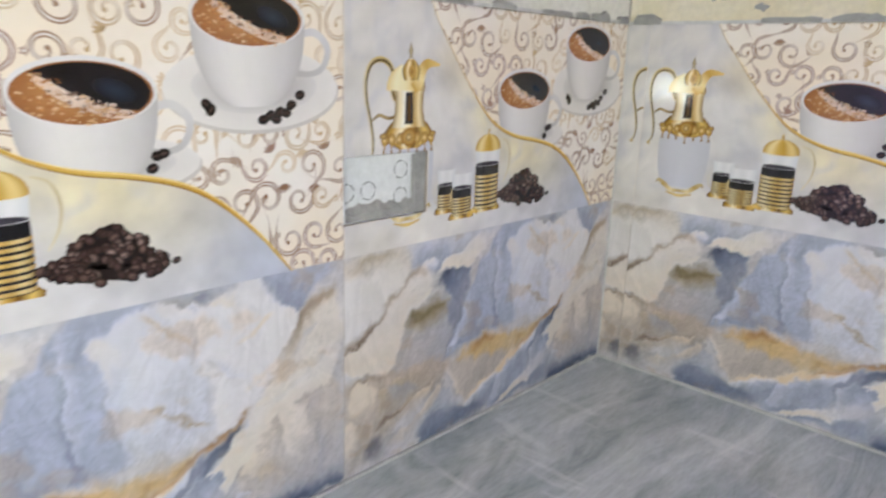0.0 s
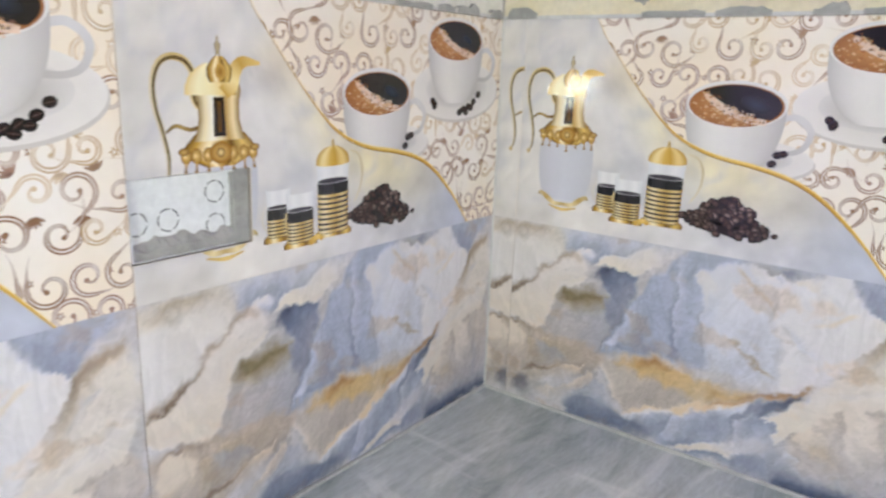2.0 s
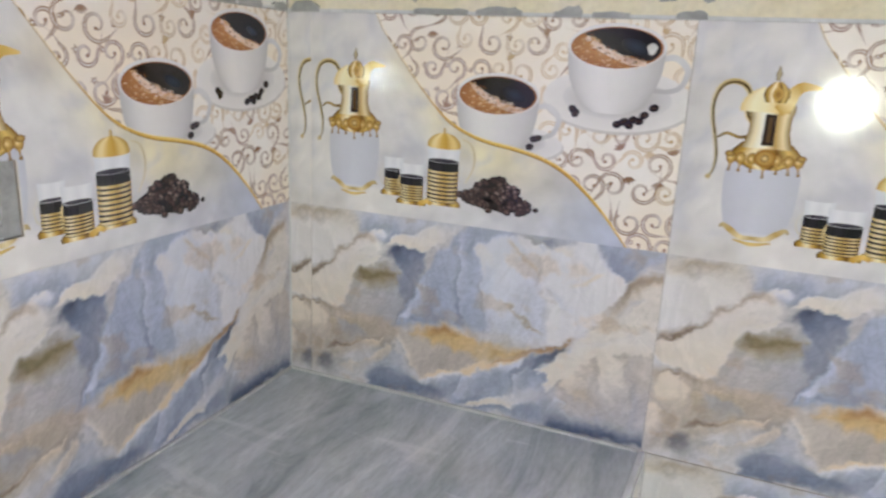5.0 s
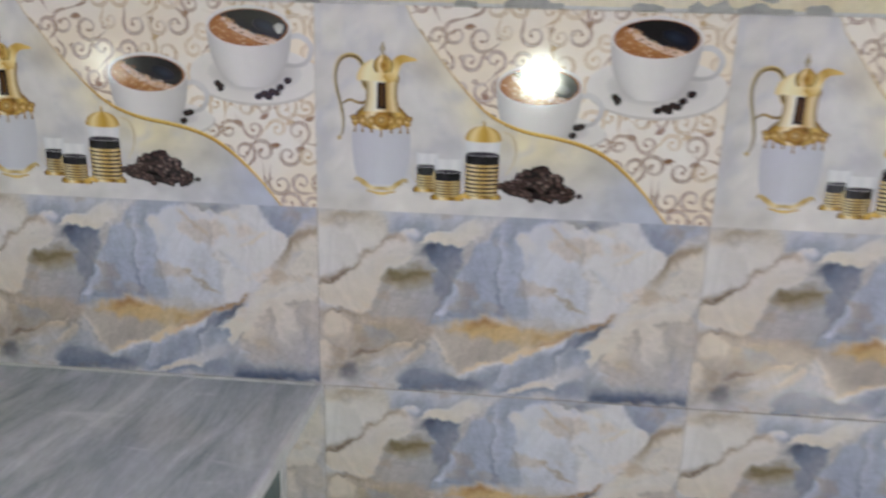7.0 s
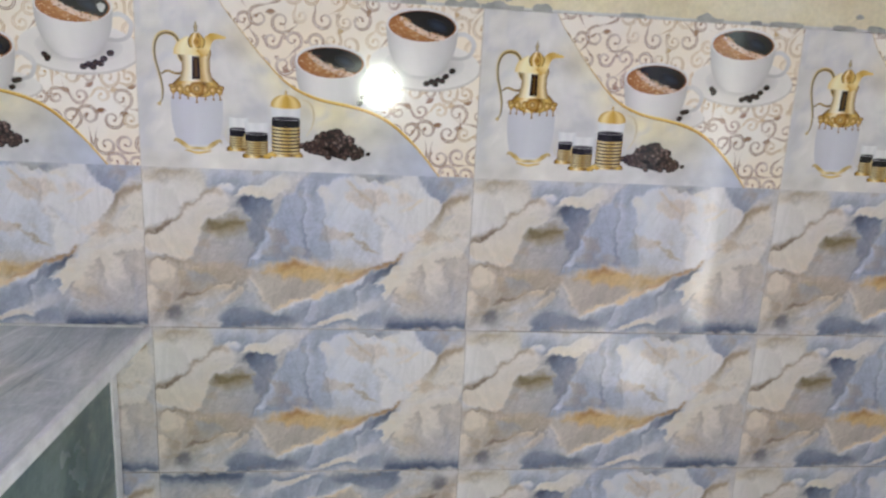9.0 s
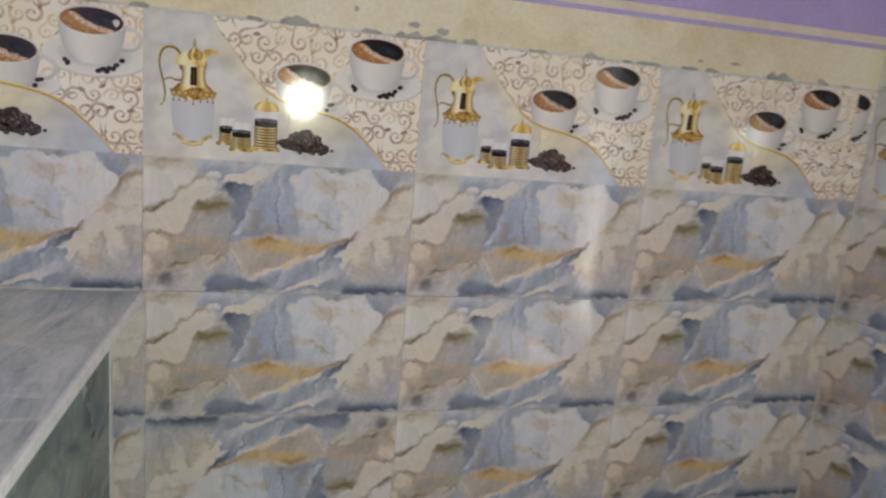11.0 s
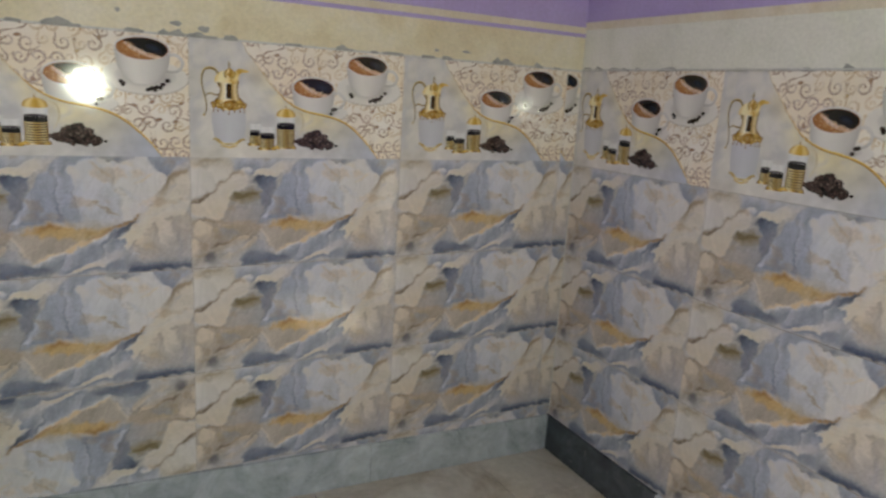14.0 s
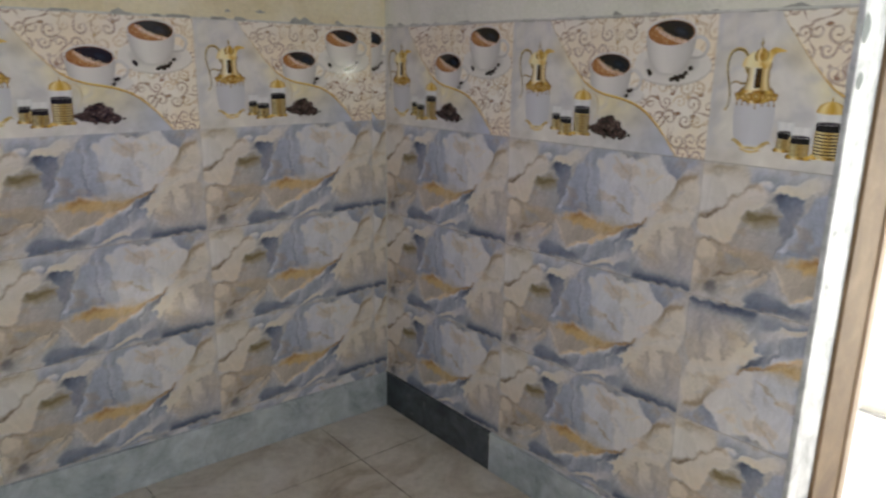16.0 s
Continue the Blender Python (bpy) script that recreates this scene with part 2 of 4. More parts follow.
sheet((198, 192, 186), (206, 206, 212), (0, -1), 6, 12, 0.9, 0.6, (-10, 291), (110, 305), (114, 263), (71, 225), (-2, 173))
sheet((184, 170, 150), (196, 186, 176), (0, -1), 5, 8, 0.8, 0.5, (-3, 275), (15, 287), (38, 294), (65, 294), (83, 284), (59, 277), (35, 279), (12, 268))
sheet((210, 208, 212), (216, 212, 212), (1, 0), 6, 10, 0.7, 0.5, (-8, 262), (59, 272), (91, 261), (40, 213), (-2, 183))
sheet((164, 172, 194), (184, 190, 206), (0, 1), 8, 10, 0.9, 0.6, (95, 301), (285, 306), (286, 297), (244, 290), (204, 264), (146, 252), (113, 271))
sheet((150, 160, 188), (164, 172, 194), (0, 1), 4, 8, 0.7, 0.3, (116, 284), (141, 297), (171, 294), (189, 272), (161, 256), (133, 265))
sheet((182, 176, 176), (170, 172, 188), (1, -0.3), 4, 9, 0.95, 0.8, (86, 150), (105, 197), (134, 216), (179, 226), (208, 201), (220, 135), (177, 111), (113, 110), (68, 121))
sheet((222, 212, 202), (212, 206, 204), (-0.3, 1), 1.6, 8, 1, 0.7, (-2, 151), (21, 141), (46, 138), (68, 125), (85, 141), (92, 167), (105, 197), (120, 219), (146, 233), (154, 250), (138, 267), (116, 262), (72, 220), (34, 191), (-3, 168))
sheet((206, 196, 188), (214, 208, 204), (0, 1), 2, 8, 0.7, 0.2, (-3, 173), (34, 188), (72, 217), (95, 220), (75, 183), (45, 153), (4, 148))
crease((172, 148, 118), 5, 0.6, (-7, 171), (26, 190), (71, 223), (108, 253), (133, 267))
crease((140, 116, 92), 2.5, 0.6, (-7, 167), (26, 186), (60, 211))
sheet((164, 150, 110), (176, 164, 138), (0, -1), 5, 9, 0.95, 0.6, (98, 186), (120, 206), (146, 213), (183, 207), (183, 188), (162, 176), (123, 178))
crease((150, 136, 92), 4, 0.7, (114, 192), (144, 202), (178, 200))
sheet((134, 146, 174), (150, 158, 180), (0.6, -1), 1.5, 6, 1, 0.8, (168, 245), (191, 253), (224, 252), (227, 216), (218, 181), (194, 157), (180, 180), (185, 210), (172, 225))
sheet((100, 112, 142), (120, 132, 160), (0.3, -1), 2, 5, 0.9, 0.6, (157, 234), (173, 249), (191, 249), (191, 236), (173, 224))
sheet((158, 167, 192), (170, 178, 200), (1, 0.2), 1.5, 8, 1, 0.95, (183, 119), (194, 155), (218, 192), (233, 221), (244, 240), (266, 271), (303, 304), (363, 303), (367, 273), (338, 203), (337, 136), (288, 136), (237, 135))
sheet((190, 194, 210), (168, 176, 198), (1, -0.2), 1.4, 6, 0.9, 0.3, (187, 125), (203, 163), (232, 212), (248, 246), (257, 234), (245, 181), (236, 143))
sheet((140, 150, 178), (160, 170, 194), (1, 0), 1.5, 7, 0.8, 0.2, (280, 136), (284, 190), (284, 240), (293, 266), (305, 268), (307, 195), (313, 138))
sheet((186, 190, 206), (168, 176, 198), (1, 0), 1.5, 5, 0.7, 0.2, (282, 264), (287, 289), (297, 297), (307, 269), (302, 211), (299, 160), (291, 158))
sheet((148, 158, 184), (164, 172, 196), (0, 1), 3, 7, 0.6, 0.2, (203, 131), (234, 165), (267, 177), (280, 139), (237, 133))
sheet((196, 198, 210), (186, 190, 206), (0.4, -1), 1.8, 10, 1, 0.9, (312, 275), (339, 288), (372, 289), (407, 287), (418, 268), (428, 193), (428, 139), (399, 137), (353, 141), (330, 168), (322, 215))
sheet((178, 184, 202), (192, 196, 208), (0.9, 0), 1.5, 8, 0.8, 0.1, (336, 136), (324, 199), (326, 249), (342, 236), (347, 189), (360, 143))
sheet((206, 206, 214), (198, 196, 204), (-0.2, -1), 1.3, 12, 1, 0.8, (407, 288), (414, 278), (425, 278), (443, 288), (455, 296), (479, 305), (489, 293), (503, 273), (518, 254), (537, 246), (518, 218), (492, 178), (470, 143), (446, 127), (428, 139), (428, 193), (410, 235))
sheet((216, 214, 218), (204, 204, 212), (-1, -0.4), 1.4, 9, 0.85, 0.1, (537, 246), (518, 254), (502, 251), (478, 230), (427, 201), (422, 184), (465, 180), (497, 187))
sheet((214, 212, 218), (200, 202, 212), (1, 0.4), 2, 8, 0.8, 0.2, (428, 139), (428, 170), (438, 196), (456, 191), (467, 165), (449, 145))
crease((196, 178, 156), 3.5, 0.6, (357, 282), (370, 266), (388, 255), (404, 242))
crease((178, 156, 124), 2.6, 0.65, (353, 190), (369, 182), (384, 170), (397, 153), (420, 150))
crease((206, 190, 166), 3.5, 0.5, (457, 231), (476, 242), (500, 254))
sheet((140, 150, 178), (166, 174, 196), (0, 1), 1.4, 10, 1, 0.9, (301, 303), (363, 304), (454, 303), (523, 307), (581, 306), (583, 289), (559, 270), (537, 246), (517, 256), (502, 275), (489, 294), (479, 307), (456, 299), (422, 297), (372, 295), (328, 287))
sheet((130, 140, 168), (164, 172, 194), (1, 0), 1.4, 6, 0.7, 0.3, (406, 293), (454, 303), (456, 296), (436, 285), (420, 283))
sheet((228, 222, 218), (214, 210, 212), (0, 1), 1.2, 4, 0.9, 0.5, (426, 283), (449, 292), (462, 299), (456, 285), (430, 278))
sheet((150, 158, 184), (176, 182, 200), (1, -0.2), 2, 9, 0.7, 0.5, (481, 306), (501, 285), (517, 257), (537, 246), (559, 270), (583, 292), (580, 305), (523, 305))
sheet((226, 219, 211), (206, 204, 210), (0.2, 1), 1.3, 8, 1, 0.2, (161, 252), (195, 248), (224, 250), (247, 262), (262, 280), (289, 297), (333, 305), (285, 303), (251, 296), (217, 276), (182, 268))
sheet((198, 192, 188), (204, 198, 194), (0.6, -1), 2.5, 8, 1, 0.9, (470, 140), (493, 172), (525, 217), (545, 242), (577, 263), (593, 271), (601, 210), (556, 175), (521, 157))
sheet((168, 148, 122), (196, 184, 172), (0.7, -1), 1.6, 9, 0.75, 0.0, (464, 134), (492, 176), (521, 220), (539, 245), (566, 263), (586, 272), (588, 258), (547, 231), (527, 203), (501, 163))
sheet((176, 176, 186), (198, 194, 194), (0.6, -1), 2, 6, 0.7, 0.2, (518, 179), (527, 200), (548, 227), (560, 227), (541, 193))
crease((180, 160, 130), 3, 0.5, (539, 245), (560, 261), (586, 272))
sheet((188, 180, 176), (182, 172, 166), (1, -0.2), 3, 8, 0.95, 0.9, (183, 112), (221, 123), (267, 119), (321, 100), (339, 81), (319, 63), (269, 43), (228, 34), (205, 63))
sheet((206, 176, 110), (206, 184, 136), (0.3, -1), 6, 9, 0.9, 0.75, (211, 113), (239, 130), (273, 130), (310, 125), (344, 117), (404, 123), (392, 107), (352, 86), (328, 82), (300, 96), (254, 103))
crease((184, 140, 62), 7, 0.55, (229, 120), (262, 126), (293, 119))
crease((200, 162, 86), 8, 0.5, (336, 101), (364, 104), (391, 116))
sheet((206, 196, 188), (186, 178, 174), (1, 0.6), 1.6, 8, 0.8, 0.1, (159, 113), (178, 101), (205, 63), (232, 35), (246, 44), (227, 76), (192, 110))
sheet((190, 176, 164), (180, 172, 168), (0, -1), 5, 10, 0.9, 0.8, (-3, 127), (38, 136), (80, 130), (144, 127), (191, 118), (172, 84), (86, 61), (56, 15), (5, 11))
sheet((218, 208, 198), (194, 184, 176), (0.4, -1), 2, 12, 0.75, 0.05, (2, 112), (14, 128), (30, 130), (40, 118), (52, 112), (48, 96), (58, 84), (46, 70), (38, 52), (26, 62), (20, 84), (6, 92))
sheet((214, 204, 194), (188, 182, 180), (0.5, -1), 2, 11, 0.7, 0.05, (0, 76), (12, 84), (20, 64), (30, 50), (24, 34), (34, 16), (20, 6), (10, 22), (0, 30))
crease((150, 128, 106), 3, 0.45, (0, 122), (26, 131), (37, 136), (51, 126), (80, 128))
crease((120, 98, 80), 2.5, 0.6, (27, 131), (32, 128))
sheet((188, 174, 156), (176, 166, 156), (0.2, -1), 1.5, 8, 0.9, 0.3, (53, 110), (88, 121), (145, 115), (162, 99), (116, 82), (69, 68), (51, 56))
sheet((204, 190, 172), (180, 168, 156), (0.2, -1), 1.6, 7, 0.8, 0.2, (52, 51), (85, 70), (132, 83), (159, 93), (134, 67), (87, 48), (63, 30))
sheet((160, 164, 180), (166, 166, 176), (0, -1), 3, 7, 0.8, 0.6, (69, 113), (114, 102), (131, 94), (100, 82), (71, 88))
crease((150, 126, 104), 3, 0.55, (49, 55), (64, 67), (85, 65), (121, 78))
sheet((196, 184, 172), (176, 172, 174), (0.5, -1), 1.6, 6, 0.8, 0.2, (76, 28), (112, 40), (149, 72), (168, 84), (182, 59), (137, 38), (98, 19))
sheet((118, 122, 140), (150, 154, 168), (0.3, -1), 3, 9, 0.75, 0.2, (36, 30), (44, 40), (58, 44), (64, 30), (76, 18), (78, 2), (50, 1), (40, 12))
sheet((124, 138, 168), (150, 160, 184), (0, 1), 6, 9, 0.95, 0.8, (128, 0), (130, 28), (152, 47), (184, 46), (221, 33), (270, 41), (320, 61), (351, 45), (251, 8))
sheet((172, 176, 192), (158, 166, 186), (1, -0.5), 2, 7, 0.8, 0.2, (152, 47), (173, 76), (198, 60), (221, 33), (185, 35))
sheet((150, 160, 186), (168, 174, 194), (0.2, -1), 1.6, 9, 1, 0.9, (232, 37), (288, 59), (344, 83), (388, 102), (431, 122), (464, 137), (451, 91), (421, 56), (382, 25), (337, 0), (285, 5))
sheet((182, 186, 202), (160, 168, 190), (1, -0.2), 1.5, 7, 0.8, 0.2, (284, 14), (297, 54), (336, 77), (360, 81), (340, 42), (301, 15))
sheet((186, 190, 204), (160, 168, 190), (1, -0.2), 1.5, 7, 0.8, 0.2, (375, 23), (385, 70), (407, 102), (416, 93), (409, 57), (397, 35))
crease((228, 210, 182), 4.5, 0.95, (217, 32), (254, 47), (290, 57), (318, 70), (339, 82), (366, 90), (393, 105))
crease((200, 160, 110), 2.5, 0.6, (338, 84), (386, 104), (418, 121), (450, 136))
crease((180, 146, 104), 2.6, 0.8, (380, 107), (416, 124), (443, 135), (468, 148))
sheet((196, 186, 180), (178, 178, 190), (0.4, -1), 5, 12, 0.95, 0.8, (448, 90), (487, 129), (576, 154), (595, 144), (602, 19), (521, 25), (455, 25))
sheet((196, 178, 150), (180, 168, 160), (1, -0.8), 4, 8, 0.7, 0.2, (469, 75), (495, 75), (523, 49), (532, 39), (497, 48))
sheet((230, 223, 215), (206, 200, 198), (-0.2, 1), 1.2, 9, 1, 0.5, (428, 69), (433, 96), (419, 94), (448, 130), (494, 146), (543, 166), (576, 196), (589, 207), (593, 168), (577, 144), (545, 142), (512, 131), (483, 117), (470, 94), (450, 88), (437, 63))
sheet((192, 182, 176), (214, 206, 200), (0.2, 1), 1.5, 6, 0.6, 0.1, (487, 126), (511, 150), (551, 162), (577, 149), (537, 140))
sheet((104, 114, 140), (132, 142, 166), (-0.2, -1), 1.6, 4, 0.95, 0.8, (412, 96), (418, 112), (436, 128), (453, 137), (446, 121), (433, 104), (419, 94))
sheet((150, 160, 186), (170, 176, 194), (0, 1), 6, 8, 0.9, 0.6, (281, 9), (319, 27), (411, 73), (438, 74), (449, 43), (433, 6), (339, 6))
sheet((104, 122, 156), (150, 158, 180), (0, 1), 3, 12, 1, 0.5, (435, 3), (439, 36), (458, 33), (494, 31), (538, 27), (600, 32), (603, 8), (505, 1))
sheet((228, 220, 210), (204, 200, 202), (0.3, 1), 1.2, 7, 1, 0.4, (297, 4), (339, 13), (377, 20), (406, 32), (429, 46), (423, 61), (407, 59), (376, 47), (343, 25))
sheet((196, 200, 212), (170, 176, 194), (0, -1), 1.3, 7, 0.8, 0.1, (439, 35), (448, 54), (463, 51), (455, 36), (486, 24), (455, 19))
sheet((212, 204, 198), (188, 184, 188), (1, -0.4), 1.6, 9, 0.8, 0.1, (504, 128), (525, 135), (547, 117), (558, 65), (555, 25), (531, 59), (514, 93))
sheet((166, 166, 182), (186, 182, 188), (1, 0.3), 1.8, 9, 0.7, 0.1, (545, 133), (563, 140), (574, 86), (580, 23), (565, 29), (556, 74))
sheet((208, 198, 188), (188, 180, 176), (0.8, -0.6), 1.6, 8, 0.8, 0.1, (453, 86), (473, 102), (494, 89), (510, 55), (492, 61), (469, 70))
sheet((232, 226, 220), (206, 202, 204), (0.5, -1), 1.2, 6, 0.9, 0.1, (105, 200), (123, 221), (148, 233), (138, 217), (120, 206), (110, 191))
sheet((230, 222, 214), (206, 200, 198), (0.4, -1), 1.2, 6, 0.85, 0.1, (34, 143), (52, 152), (78, 149), (87, 140), (68, 125), (48, 136))
sheet((226, 222, 222), (190, 192, 204), (0.6, -1), 1.3, 7, 0.8, 0.1, (133, 265), (149, 279), (170, 269), (161, 252), (146, 254))
sheet((226, 222, 222), (196, 196, 206), (0.7, -0.6), 1.2, 7, 0.8, 0.1, (307, 269), (320, 278), (340, 251), (334, 218), (320, 231))
sheet((226, 222, 224), (200, 200, 208), (-0.5, -1), 1.2, 8, 0.75, 0.1, (373, 288), (398, 287), (411, 266), (401, 249), (382, 268))
sheet((176, 180, 196), (198, 198, 208), (0.7, 0.7), 1.2, 8, 0.7, 0.1, (427, 224), (452, 219), (469, 196), (456, 191), (435, 203))
sheet((238, 230, 222), (210, 204, 200), (0.3, 1), 1.2, 6, 0.9, 0.1, (431, 70), (446, 89), (468, 94), (484, 115), (475, 120), (449, 107), (435, 87))
sheet((196, 200, 212), (160, 168, 188), (0.3, -1), 1.2, 6, 0.85, 0.1, (318, 61), (346, 80), (382, 97), (400, 109), (379, 77), (347, 50), (327, 38))
sheet((200, 202, 212), (160, 168, 188), (0.4, -1), 1.2, 6, 0.8, 0.1, (220, 32), (260, 50), (299, 60), (280, 29), (241, 16))


def along(u, v, line):
    """Distance to an open line, and how far along it, 0 to 1."""
    d, at = np.full(u.shape, 1e9), np.zeros(u.shape)
    n = len(line) - 1
    for i in range(n):
        (ax, ay), (bx, by) = line[i], line[i + 1]
        ex, ey = bx - ax, by - ay
        h = np.clip(((u - ax) * ex + (v - ay) * ey) / (ex * ex + ey * ey + 1e-9), 0, 1)
        q = np.hypot(u - ax - h * ex, v - ay - h * ey)
        at = np.where(q < d, (i + h) / n, at)
        d = np.minimum(d, q)
    return d, at


ONYX_POWER, ONYX_LEVEL = 1.9, 0.68


def onyx_colour(u, v):
    """Colours of the marbled print at u, v in mm from the tile's lower left corner."""
    wu = u + 9 * fbm(u, v, 46, 3, 2) + 18 * fbm(u, v, 19, 11, 4) + 5 * fbm(u, v, 6, 15, 2)
    wv = v + 9 * fbm(u, v, 46, 23, 2) + 18 * fbm(u, v, 19, 31, 4) + 5 * fbm(u, v, 6, 35, 2)
    col = np.empty(u.shape + (3,))
    col[:] = lin(188, 186, 192)
    for i, layer in enumerate(ONYX):
        if len(layer) == 4:
            line, tone, wide, k = layer
            d, at = along(wu, wv, line)
            m = np.exp(-(d / wide) ** 2) * k * np.clip(5 * np.minimum(at, 1 - at) + 0.25, 0, 1) * (1 + 1.2 * fbm(u, v, 22, 57 + i, 2))
            col += (np.array(tone) - col) * np.clip(m, 0, 1)[..., None]
            continue
        pts, near, far, way, crisp, melt, k0, k1 = layer
        q = np.array(pts, float)
        w = np.array(way, float) / math.hypot(*way)
        a = q @ w
        lit = smooth((wu * w[0] + wv * w[1] - a.min()) / (a.max() - a.min()) + 0.5 * fbm(wu, wv, 34, 57 + i, 3))
        d = inside(wu, wv, q)
        soft = crisp * (1 + 4 * np.clip(fbm(u, v, 50, 29 + i, 2) + 0.05, 0, 1)) + (melt - crisp) * lit
        m = smooth(0.5 + d / (2 * soft)) * (k0 + (k1 - k0) * lit)
        tone = np.array(near) * (1 - lit[..., None]) + np.array(far) * lit[..., None]
        # light gathers in the thin edge of a layer, and a faint shade falls beside it
        if crisp < 2:
            rim = np.exp(-((d - 1.6) / 1.8) ** 2) * (1 - lit) * 0.10
            tone = tone * (1 + rim[..., None])
            side = np.exp(-((d + 2.5) / 3.0) ** 2) * (d < 0) * (1 - lit) * 0.10 * (0.6 + 2.5 * fbm(u, v, 40, 19, 2))
            col *= 1 - side[..., None]
        col += (tone - col) * np.clip(m, 0, 1)[..., None]
    # fibres that run up the folds, cloudy patches, small flakes
    fibre = fbm(wu * 0.9 - wv * 0.35, wv * 0.16 + wu * 0.12, 9, 83, 3)
    flake = fbm(wu * 0.75 + wv * 0.65, wv * 1.5 - wu * 1.2, 30, 71, 3) * 5
    flake = flake - np.floor(flake) - 0.5
    shade = 1 + 0.26 * fibre + 0.26 * fbm(wu, wv, 60, 61, 4) + 0.15 * flake
    rust = smooth((fbm(wu + wv * 0.6, wv * 1.3, 48, 91, 4) - 0.12) / 0.16) * 0.30
    col += (np.array(lin(190, 160, 122)) - col) * rust[..., None]
    grey = col.mean(-1, keepdims=True)
    col = (grey + (col - grey) * 0.52) * np.array((0.995, 0.985, 0.965))
    col = (np.clip(col, 0.004, 1) / 0.5) ** ONYX_POWER * ONYX_LEVEL * shade[..., None]
    return col / np.maximum(1, col.max(-1, keepdims=True) / 0.86)


class Art:
    """Flat printed artwork: faces with colours, each shape a hair above the one before."""
    def __init__(self):
        self.v, self.f, self.c, self.level = [], [], [], 0.0
        self.wide, self.shift = 1.0, 0.0

    def up(self):
        self.level += 0.0000022

    def face_grid(self, pts, cols):
        """pts, cols: arrays rows x columns x 2 or 3."""
        r, c = len(pts), len(pts[0])
        o = len(self.v)
        for i in range(r):
            for j in range(c):
                self.v.append((pts[i][j][0] / 1000, -self.level, pts[i][j][1] / 1000))
                self.c.append(tuple(cols[i][j]))
        self.f += [(o + i * c + j, o + i * c + j + 1, o + i * c + c + j + 1, o + i * c + c + j) for i in range(r - 1) for j in range(c - 1)]

    def poly(self, pts, col):
        self.up()
        o = len(self.v)
        self.v += [(x / 1000, -self.level, y / 1000) for x, y in pts]
        self.c += [col] * len(pts)
        self.f.append(tuple(range(o, o + len(pts))))

    def ellipse(self, cx, cy, rx, ry, inner, outer=None, turn=0.0, n=20, lift=True):
        outer = outer or inner
        if lift:
            self.up()
        o, ct, st = len(self.v), math.cos(radians(turn)), math.sin(radians(turn))
        self.v.append((cx / 1000, -self.level, cy / 1000))
        self.c.append(inner)
        for k in range(n):
            a = 2 * math.pi * k / n
            x, y = rx * math.cos(a), ry * math.sin(a)
            self.v.append(((cx + x * ct - y * st) / 1000, -self.level, (cy + x * st + y * ct) / 1000))
            self.c.append(outer)
        self.f += [(o, o + 1 + k, o + 1 + (k + 1) % n) for k in range(n)]

    def stroke(self, pts, widths, cols, step=6, lift=True):
        """A brush line through points; widths and colours run along it."""
        if lift:
            self.up()
        p = np.array(pts, float)
        p = np.vstack([2 * p[0] - p[1], p, 2 * p[-1] - p[-2]])
        line = []
        for i in range(1, len(p) - 2):
            for k in range(step):
                t = k / step
                line.append(0.5 * (2 * p[i] + (p[i + 1] - p[i - 1]) * t + (2 * p[i - 1] - 5 * p[i] + 4 * p[i + 1] - p[i + 2]) * t * t + (3 * p[i] - p[i - 1] - 3 * p[i + 1] + p[i + 2]) * t ** 3))
        line.append(p[-2])
        line = np.array(line)
        d = np.gradient(line, axis=0)
        nrm = np.stack([-d[:, 1], d[:, 0]], 1) / (np.linalg.norm(d, axis=1)[:, None] + 1e-9)
        s = np.linspace(0, 1, len(line))
        w = np.interp(s, np.linspace(0, 1, len(widths)), widths)[:, None] / 2
        cs = np.array(cols, float)
        c = np.stack([np.interp(s, np.linspace(0, 1, len(cs)), cs[:, k]) for k in range(3)], 1)
        self.face_grid(np.stack([line - nrm * w, line + nrm * w], 1), np.stack([c, c], 1))

    def turned(self, cx, profile, shades, lift=True, bow=0.0, tilt=0.0):
        """A round body seen from the side: profile of (height, half width), shades across from left to right."""
        if lift:
            self.up()
        n = 12
        cs = np.array(shades, float)
        row = np.stack([np.interp(np.linspace(0, 1, n + 1), np.linspace(0, 1, len(cs)), cs[:, k]) for k in range(3)], 1)
        x = np.linspace(-1, 1, n + 1)
        pts = [[(cx + tilt * (y - profile[0][0]) + w * q, y - bow * w * math.sqrt(max(0, 1 - q * q))) for q in x] for y, w in profile]
        self.face_grid(pts, [row] * len(profile))

    def mesh(self, name, u0=0.0, u1=0.6, hole=None):
        bm = bmesh.new()
        lay = bm.verts.layers.float_color.new("print")
        vs = []
        for co, c in zip(self.v, self.c):
            q = bm.verts.new((co[0] * self.wide + self.shift, co[1], co[2]))
            q[lay] = (*c, 1)
            vs.append(q)
        for f in self.f:
            bm.faces.new([vs[i] for i in f])
        cuts = [((u0, 0, 0), (-1, 0, 0)), ((u1, 0, 0), (1, 0, 0)), ((0, 0, 0.0006), (0, 0, -1)), ((0, 0, 0.2994), (0, 0, 1))]
        for co, no in cuts:
            bmesh.ops.bisect_plane(bm, geom=bm.verts[:] + bm.edges[:] + bm.faces[:], dist=1e-7, plane_co=co, plane_no=no, clear_outer=True)
